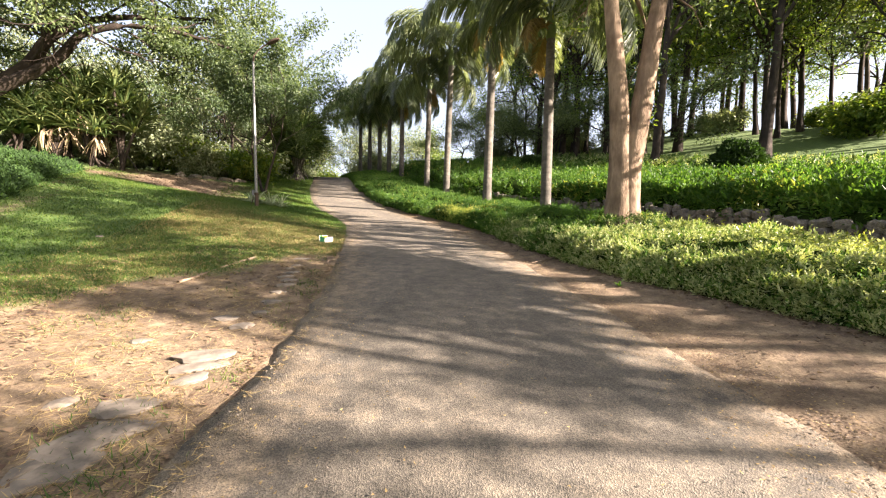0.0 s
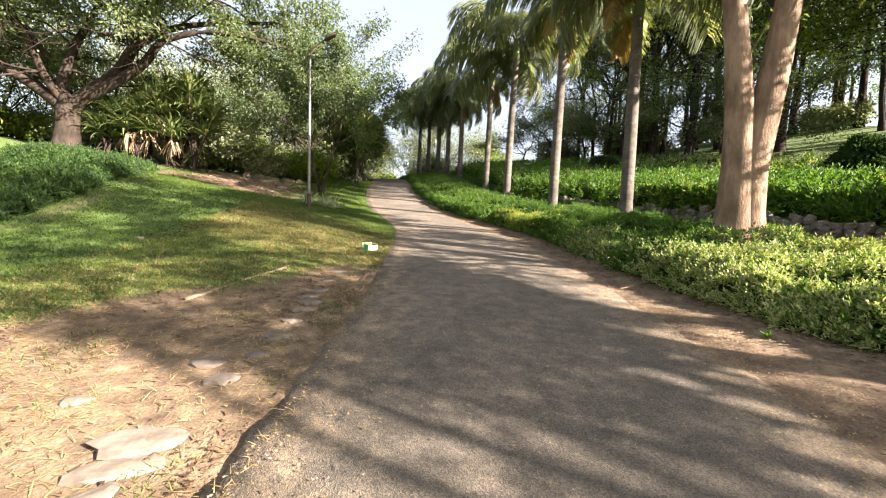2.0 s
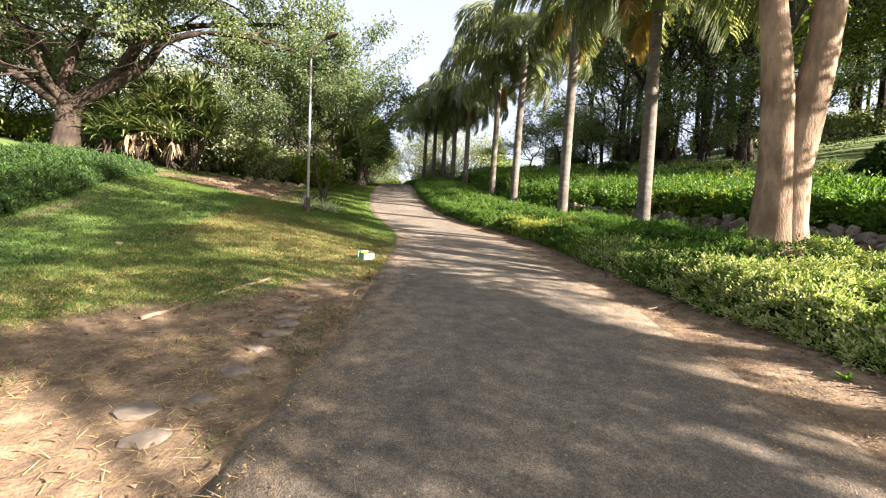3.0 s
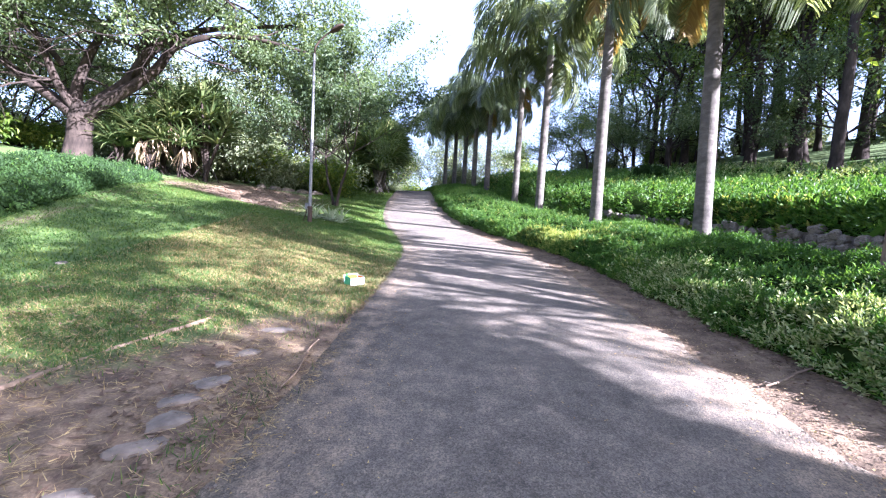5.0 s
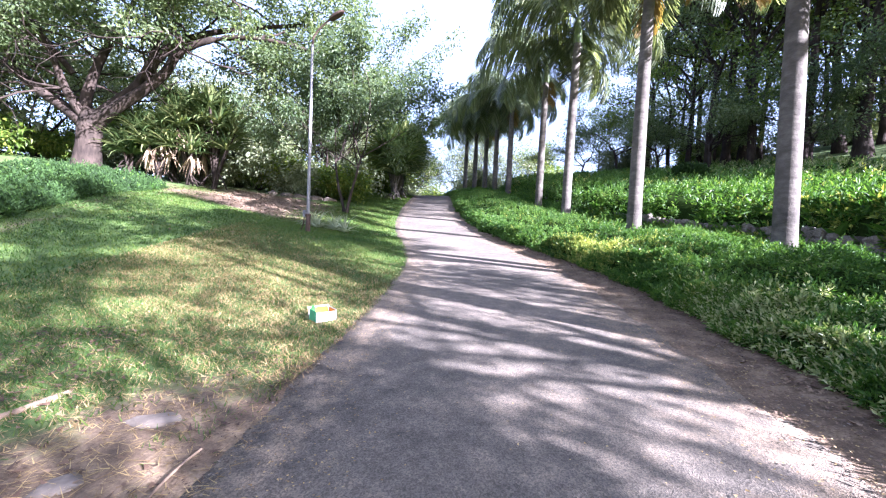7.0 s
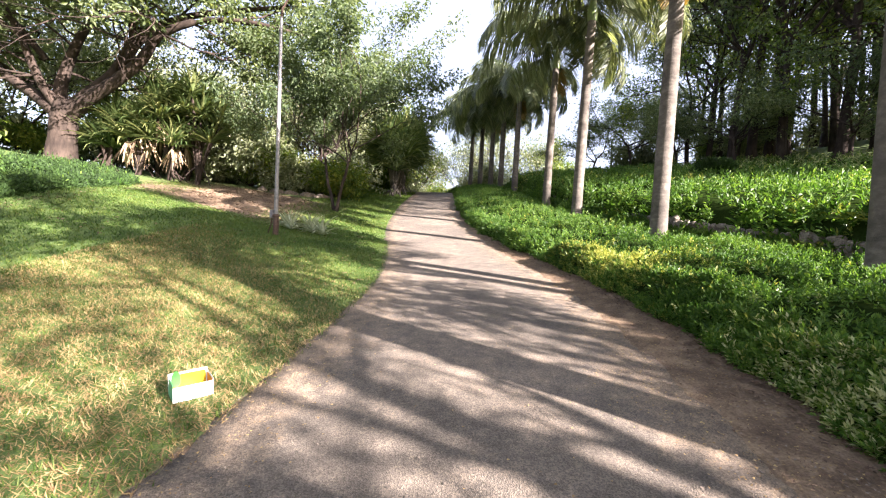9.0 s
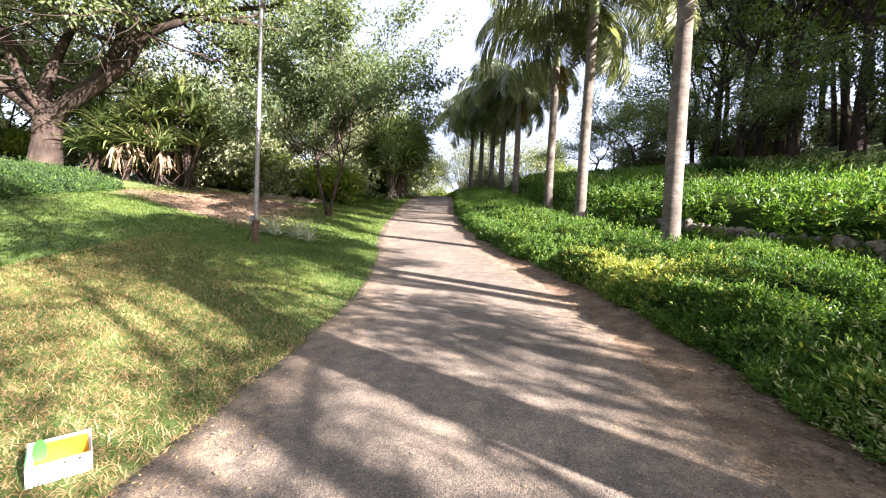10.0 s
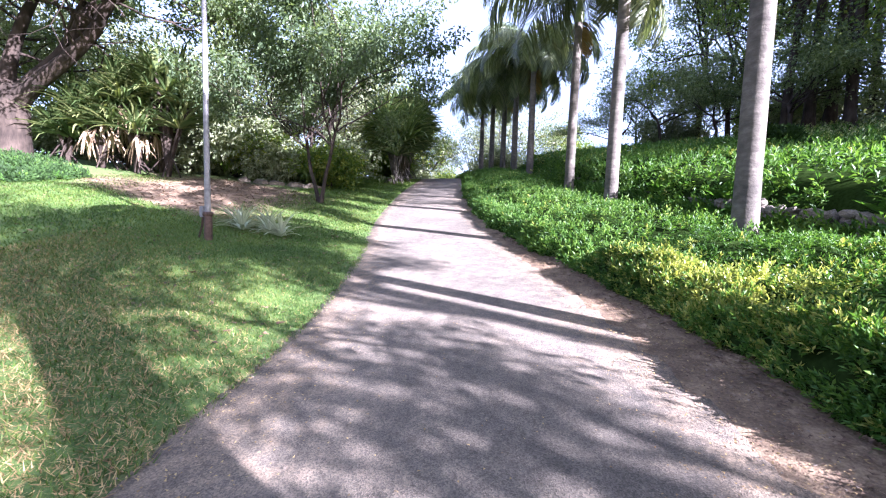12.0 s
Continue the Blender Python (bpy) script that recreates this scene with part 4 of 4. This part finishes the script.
# ---- open carton on the grass ----
def carton(x, y):
    t = thing("carton", (x, y, float(height(x, y)) + 0.012), "open white cardboard carton with yellow and green printing, on dry grass", "carton")
    t.rotation_euler = (radians(5), radians(-3), radians(60))
    w, d, h, b = 0.29, 0.19, 0.125, 0.165

    def board(name, size, at, mat, tilt=(0, 0, 0), label="", on=None):
        bm = bmesh.new()
        bmesh.ops.create_cube(bm, size=1)
        bmesh.ops.scale(bm, vec=size, verts=bm.verts)
        bmesh.ops.bevel(bm, geom=bm.edges[:], offset=0.0012, segments=1, affect="EDGES")
        m = Matrix.Translation(at) @ Euler([radians(a) for a in tilt]).to_matrix().to_4x4()
        bmesh.ops.transform(bm, matrix=m, verts=bm.verts)
        return part(name, bm, mat, on or t, label)

    front = board("front_panel", (w, 0.004, h), (0, -d / 2, h / 2), M_CARD)
    back = board("back_panel", (w, 0.004, b), (0, d / 2 + 0.013, b / 2), M_CARD, (-9, 0, 0))
    board("bottom", (w - 0.006, d - 0.006, 0.004), (0, 0, 0.004), M_CARD)
    board("side_panel", (0.004, d - 0.006, h + 0.02), (-w / 2 + 0.002, 0.002, h / 2 + 0.01), M_GREEN_WRAP, (0, 0, 0), "green printed side")
    board("side_panel", (0.004, d - 0.006, h + 0.02), (w / 2 - 0.002, 0.002, h / 2 + 0.01), M_CARD)
    board("yellow_lining", (w * 0.86, 0.003, b * 0.84), (0.005, d / 2 + 0.008, b * 0.47), M_YELLOW, (-9, 0, 0), "yellow printed inner face", back)
    board("brown_lining", (0.003, d - 0.016, h), (w / 2 - 0.008, 0.0, h / 2 + 0.008), M_SHADED_LINING, (0, 0, 0), "brown shaded inner side")
    bm = bmesh.new()
    bmesh.ops.create_circle(bm, cap_ends=True, segments=20, radius=1)
    for v in bm.verts:
        v.co = Vector((v.co.x * 0.034, 0, v.co.y * 0.062 * (1 if v.co.y < 0 else 1.25)))
    r = bmesh.ops.extrude_face_region(bm, geom=bm.faces[:])
    bmesh.ops.translate(bm, vec=(0, -0.003, 0), verts=[g for g in r["geom"] if isinstance(g, bmesh.types.BMVert)])
    bmesh.ops.transform(bm, matrix=Matrix.Translation((-w / 2 + 0.055, d / 2 + 0.003, 0.105)) @ Matrix.Rotation(radians(-9), 4, "X"), verts=bm.verts)
    part("green_print", bm, M_GREEN, back, "green leaf shape printed inside")
    board("print_line", (w * 0.98, 0.002, 0.006), (0, -d / 2 - 0.003, h * 0.82), M_BLACK, on=front)
    for k, ww in enumerate((0.09, 0.075, 0.085)):
        board("print_bar", (ww, 0.0015, 0.004), (0.07, -d / 2 - 0.0028, h * (0.3 + 0.11 * k)), M_STEEL, on=front)
    ang = np.linspace(0, 2 * np.pi, 17)
    V, F = tube(np.stack([0.055 + 0.036 * np.cos(ang), np.full(17, -d / 2 - 0.008), h * 0.84 + 0.014 * np.sin(ang)], -1), np.full(17, 0.0035), 6)
    grid_mesh("handle", V, F, M_BLACK, front, True, "black carrying loop")


carton(-3.20, 11.16)


# ---- flat stones half sunk at the lane's edge, and a log ----
def flat_stone(seed, x, y, r, h, turn):
    rng = np.random.default_rng(seed)
    bm = bmesh.new()
    bmesh.ops.create_icosphere(bm, subdivisions=2, radius=1)
    k = rng.uniform(0, 9, 3)
    for v in bm.verts:
        f = 1 + 0.16 * math.sin(3.1 * v.co.x + k[0]) + 0.13 * math.sin(4.3 * v.co.y + k[1])
        top = 0.55 if v.co.z > 0 else 1.0
        f += rng.uniform(-0.07, 0.07)
        v.co = Vector((v.co.x * r * f, v.co.y * r * 0.62 * f, math.copysign(abs(v.co.z) ** top, v.co.z) * h * (1 + 0.1 * math.sin(5 * v.co.x + k[2]))))
    ob = part("flat_stone", bm, M_SLAB)
    tagged(ob, "flat grey-brown stone half sunk in the soil verge", "stone", "stones along the lane edge")
    ob.matrix_world = pose(*on_ground(x, y, h * 0.45), rng.uniform(-4, 4), rng.uniform(-4, 4), turn)


for k, (x, y, r, tn) in enumerate(((-2.98, 8.72, 0.20, 40), (-2.72, 7.45, 0.19, 60), (-2.73, 7.15, 0.17, 30), (-2.57, 6.9, 0.2, 75), (-2.5, 6.62, 0.17, 50), (-2.47, 6.2, 0.14, 20),
                                   (-2.36, 5.75, 0.2, 65), (-2.3, 5.3, 0.15, 35), (-2.3, 4.85, 0.18, 70), (-2.12, 4.04, 0.2, 10), (-2.1, 3.5, 0.17, 55), (-2.02, 2.8, 0.16, 30),
                                   (-2.25, 2.45, 0.17, 65), (-2.1, 2.1, 0.15, 15), (-2.87, 8.05, 0.15, 50), (-2.75, 3.1, 0.15, 80), (-3.1, 4.3, 0.15, 20), (-2.9, 7.75, 0.1, 0))):
    flat_stone(200 + k, x, y, r, 0.045, tn)


for k, (x, y, r, tn) in enumerate(((-2.26, 3.10, 0.30, 0), (-2.12, 3.78, 0.26, 35), (-2.17, 2.74, 0.34, 70), (-2.18, 2.45, 0.30, 105), (-8.74, 10.36, 0.16, 140), (-2.63, 5.09, 0.22, 175), (-2.22, 4.03, 0.32, 210))):
    flat_stone(250 + k, x, y, r, 0.035, tn)


def log():
    rng = np.random.default_rng(230)
    s = np.linspace(0, 1, 14)
    x, y = -4.25 + 0.2 * s + 0.03 * np.sin(s * 9), 6.6 + 2.2 * s
    z = height(x, y) - 0.012
    V, F = tube(np.stack([x, y, z], -1), 0.04 * (1 - 0.3 * s) + 0.006 * rng.normal(0, 1, 14), 10)
    tagged(grid_mesh("log", V, F, M_BARK_PALE, smooth=True), "thin weathered log half buried in the lawn", "log")
    s = np.linspace(0, 1, 10)
    for k, (a, b, r) in enumerate((((-2.1, 7.45), (-2.35, 8.5), 0.008), ((1.9, 8.6), (2.5, 9.0), 0.01), ((1.55, 14.2), (1.9, 13.6), 0.009))):
        x = a[0] + (b[0] - a[0]) * s + 0.03 * np.sin(s * 6)
        y = a[1] + (b[1] - a[1]) * s
        V, F = tube(np.stack([x, y, height(x, y) + 0.035], -1), np.full(10, r), 6)
        tagged(grid_mesh("fallen_twig", V, F, M_BARK_PALE, smooth=True), "dry fallen twig lying at the lane edge", "twig", "fallen twigs")


log()


# ---- rubble wall above the ditch ----
def rubble_wall():
    rng = np.random.default_rng(240)
    ys = np.arange(0.0, 58, 0.5)
    front = np.stack([road_x(ys) + 8.02, ys, height(road_x(ys) + 7.5, ys) - 0.1], -1)
    top = np.stack([road_x(ys) + 8.06, ys, height(road_x(ys) + 8.4, ys) - 0.02], -1)
    back = top + np.array([0.35, 0, 0.0])
    V = np.concatenate([front, top, back])
    n = len(ys)
    i = np.arange(n - 1)
    F = np.concatenate([np.stack([i, i + n, i + n + 1, i + 1], -1), np.stack([i + n, i + 2 * n, i + 2 * n + 1, i + n + 1], -1)])
    wall = tagged(grid_mesh("wall_ditch", V, F, plain_material("wall_mortar", (0.06, 0.05, 0.04), (0.14, 0.12, 0.1), 12.0, 0.95, 0, 0.5)), "low rubble stone wall holding the slope above a ditch", "wall", kind="structure")
    shapes = []
    for k in range(6):
        bm = bmesh.new()
        bmesh.ops.create_cube(bm, size=1)
        bmesh.ops.bevel(bm, geom=bm.edges[:], offset=0.22, segments=1, affect="EDGES")
        for v in bm.verts:
            v.co += Vector(rng.normal(0, 0.055, 3))
        me = bpy.data.meshes.new("stone")
        bm.to_mesh(me)
        bm.free()
        me.materials.append(M_STONE)
        shapes.append(me)
    y, k = 6.0, 0
    while y < 24 and k < 297:
        coarse = 1
        full = float(height(road_x(y) + 8.4, y))
        z = full - 0.52
        step = rng.uniform(0.15, 0.30) * coarse
        while z < full - 0.04:
            hh = rng.uniform(0.12, 0.24) * coarse
            st = new("stone", shapes[k % 6])
            st.parent = wall
            st.matrix_local = pose(float(road_x(y)) + 8.0 + rng.uniform(-0.06, 0.04), y + rng.uniform(-0.08, 0.08), z + hh / 2, rng.uniform(-22, 22), rng.uniform(-14, 14), 18 + rng.uniform(-20, 20)) @ Matrix.Diagonal((0.2, step * 1.02, hh, 1))
            z += hh * 0.97
            k += 1
        y += step


rubble_wall()


def ditch_rubble():
    """Broken stones lying in the ditch."""
    rng = np.random.default_rng(250)
    for k in range(46):
        y = rng.uniform(13, 24)
        u = rng.uniform(6.95, 7.85)
        bm = bmesh.new()
        bmesh.ops.create_icosphere(bm, subdivisions=1, radius=1)
        r = rng.uniform(0.08, 0.2)
        for v in bm.verts:
            v.co = Vector((v.co.x * r, v.co.y * r * 0.8, v.co.z * r * 0.55)) * rng.uniform(0.8, 1.15)
        ob = tagged(part("rock", bm, M_STONE), "loose broken rock lying in the ditch", "rock", "rocks in the ditch")
        ob.location = place(u, y, r * 0.25)


ditch_rubble()


# broad-leaved weeds in the ditch
WEED = blade_meshes(M_HEDGE, 0.55, 0.09, (0.5, 0.8, 1.1), (0.6, 1.4), 520)


def ditch_weed(seed, u, y):
    rosette("weed", place(u, y), WEED, 9, "broad-leaved green weed growing in the ditch", "plant", "weeds in the ditch", seed)


for k in range(40):
    rng = np.random.default_rng(270 + k)
    ditch_weed(320 + k, rng.uniform(7.2, 8.6), rng.uniform(14, 32))


# boulders and a pale slab under the far trees
for k, (x, y, r) in enumerate(((-19.5, 31.5, 0.45), (-18.6, 31.9, 0.4), (-17.6, 32.4, 0.55), (-20.4, 31.2, 0.35), (-16.6, 32.8, 0.5))):
    flat_stone(300 + k, x, y, r * 1.3, 0.5, 20 * k)


# ---- grass, straw and litter: too many to count ----
def scatter(name, label, category, mat, rng, u0, u1, y0, y1, density, keep, length, width, rise, lift=0.0):
    n = int(abs(u1 - u0) * (y1 - y0) * density)
    y, u = rng.uniform(y0, y1, n), rng.uniform(u0, u1, n)
    x = road_x(y) + u
    k = rng.uniform(0, 1, n) < keep(x, y, u)
    x, y = x[k], y[k]
    n = len(x)
    p = np.stack([x, y, height(x, y) + lift + 0.012 * wavy(x, y, 2.2) * (lift == 0)], -1)
    a = rng.uniform(0, 2 * np.pi, n)
    e = rng.uniform(*rise, n)
    d = np.stack([np.cos(a) * np.cos(e), np.sin(a) * np.cos(e), np.sin(e)], -1)
    L = (length * rng.uniform(0.5, 1.4, n))[:, None]
    s = np.stack([-np.sin(a), np.cos(a), rng.normal(0, 0.3, n)], -1) * width
    bend = np.array([0, 0, -1.0]) * L * 0.25 + np.stack([np.cos(a), np.sin(a), 0 * a], -1) * L * 0.2
    V = np.stack([p - s * 0.5, p + s * 0.5, p + d * L + bend * (np.sin(e) > 0.3)[:, None]], 1).reshape(-1, 3)
    return tagged(grid_mesh(name, V, np.arange(3 * n).reshape(n, 3), mat), label, category, kind="stuff")


rng = np.random.default_rng(400)
dry = lambda x, y, u: (1 - ease(y + 0.5 * (u + 2.2), 11.5, 16.5)) * 0.9 * (0.2 + 0.75 * ease(y + 0.5 * (u + 3), 8.5, 10.5)) + 0.08
patchy = lambda x, y: 0.55 + 0.45 * wavy(x, y, 0.9) + 0.3 * wavy(x, y, 2.3)
scatter("grass", "short mown green grass of the sloping lawn", "grass", M_GRASS, rng, -7.5, -1.9, 4.0, 22, 1900, lambda x, y, u: ease(grassy(x, y) * (0.7 + 0.5 * patchy(x, y)), 0.15, 0.75) * (1 - 0.6 * dry(x, y, u)), 0.075, 0.010, (0.5, 1.5))
scatter("grass", "short green grass on the upper lawn", "grass", M_GRASS, rng, -16, -7.5, 6.0, 27, 520, lambda x, y, u: ease(grassy(x, y), 0.2, 0.7), 0.09, 0.020, (0.5, 1.5))
scatter("grass", "green grass beside the lane near the hilltop", "grass", M_GRASS, rng, -8, -2.1, 22, 48, 420, lambda x, y, u: ease(grassy(x, y), 0.2, 0.7), 0.11, 0.026, (0.5, 1.5))
scatter("dry_grass", "dry straw-coloured grass on the lawn edge", "grass", M_STRAW, rng, -8, -1.95, 5.0, 18, 2300, lambda x, y, u: ease(grassy(x, y), 0.05, 0.6) * dry(x, y, u), 0.07, 0.009, (0.1, 1.2))
scatter("straw", "loose dry straw lying on bare soil", "straw", M_STRAW, rng, -7, -1.85, -0.5, 9, 800, lambda x, y, u: 0.25 + 0.75 * ease(patchy(x, y), 0.4, 0.9), 0.10, 0.006, (0.0, 0.35), 0.01)
scatter("grass_tuft", "thin green grass tufts in bare soil", "grass", M_GRASS, rng, -7, -1.9, 0.5, 8, 420, lambda x, y, u: ease(patchy(x, y), 0.75, 1.2), 0.09, 0.008, (0.6, 1.5))
scatter("leaf_litter", "brown fallen leaves along the hedge foot", "leaves", M_LITTER, rng, 1.9, 5.2, -1, 24, 900, lambda x, y, u: 0.12 * (u > 2.5) + 0.9 * ease(u - lane_side(y), -0.5, 0.0), 0.04, 0.024, (0.0, 0.7), 0.02)
scatter("leaf_litter", "small pale leaf flakes strewn on the asphalt", "leaves", M_STRAW, rng, -1.95, 2.5, -1, 22, 260, lambda x, y, u: 0.05 + 0.95 * ease(np.abs(u + 0.25 * wavy(x, y, 1.1)), 0.9, 2.0), 0.02, 0.014, (0.0, 0.3), 0.028)
scatter("leaf_litter", "brown fallen leaves on the bare lawn patch", "leaves", M_LITTER, rng, -17, -2.2, 15, 33, 80, lambda x, y, u: 1 - 0.85 * grassy(x, y), 0.08, 0.055, (0.0, 0.4), 0.012)
scatter("leaf_litter", "soil crumbs and dry bits drifted over the asphalt edge", "leaves", M_LITTER, rng, -2.5, -1.7, -1, 10, 900, lambda x, y, u: np.exp(-((u + 2.1) / 0.13) ** 2), 0.022, 0.012, (0.0, 0.4), 0.02)
scatter("leaf_litter", "dry bits drifted over the asphalt on the hedge side", "leaves", M_LITTER, rng, 1.4, 2.8, -1, 22, 800, lambda x, y, u: np.exp(-((u - 2.2) / 0.25) ** 2), 0.022, 0.014, (0.0, 0.4), 0.02)

# a seedling on the bare verge
SEEDLING = blade_meshes(M_HEDGE, 0.14, 0.022, (0.5, 0.9, 1.2), (0.4, 1.0), 540)
rosette("seedling", place(2.75, 6.6), SEEDLING, 8, "tiny bright green seedling on bare soil", "plant", "", 541)
scatter("leaf_litter", "curled brown leaves and twigs strewn over bare soil", "leaves", M_LITTER, rng, -7.5, -2.05, -0.5, 10, 230, lambda x, y, u: 0.15 + 0.85 * ease(patchy(x + 3, y - 2), 0.45, 0.95), 0.06, 0.03, (0.0, 0.6), 0.012)
scatter("grass_tuft", "sparse green blades along the asphalt edge", "grass", M_GRASS, rng, -3.4, -1.98, 2.0, 12, 900, lambda x, y, u: np.exp(-((u + 2.25) / 0.3) ** 2) * ease(patchy(x * 1.7, y * 1.7), 0.5, 1.0), 0.07, 0.008, (0.5, 1.5))
scatter("gravel", "loose grit and small pebbles on the asphalt", "gravel", M_SLAB, rng, -2.0, 2.5, -1, 20, 120, lambda x, y, u: 0.25 + 0.75 * ease(np.abs(u), 0.9, 2.1), 0.018, 0.016, (0.1, 0.6), 0.026)
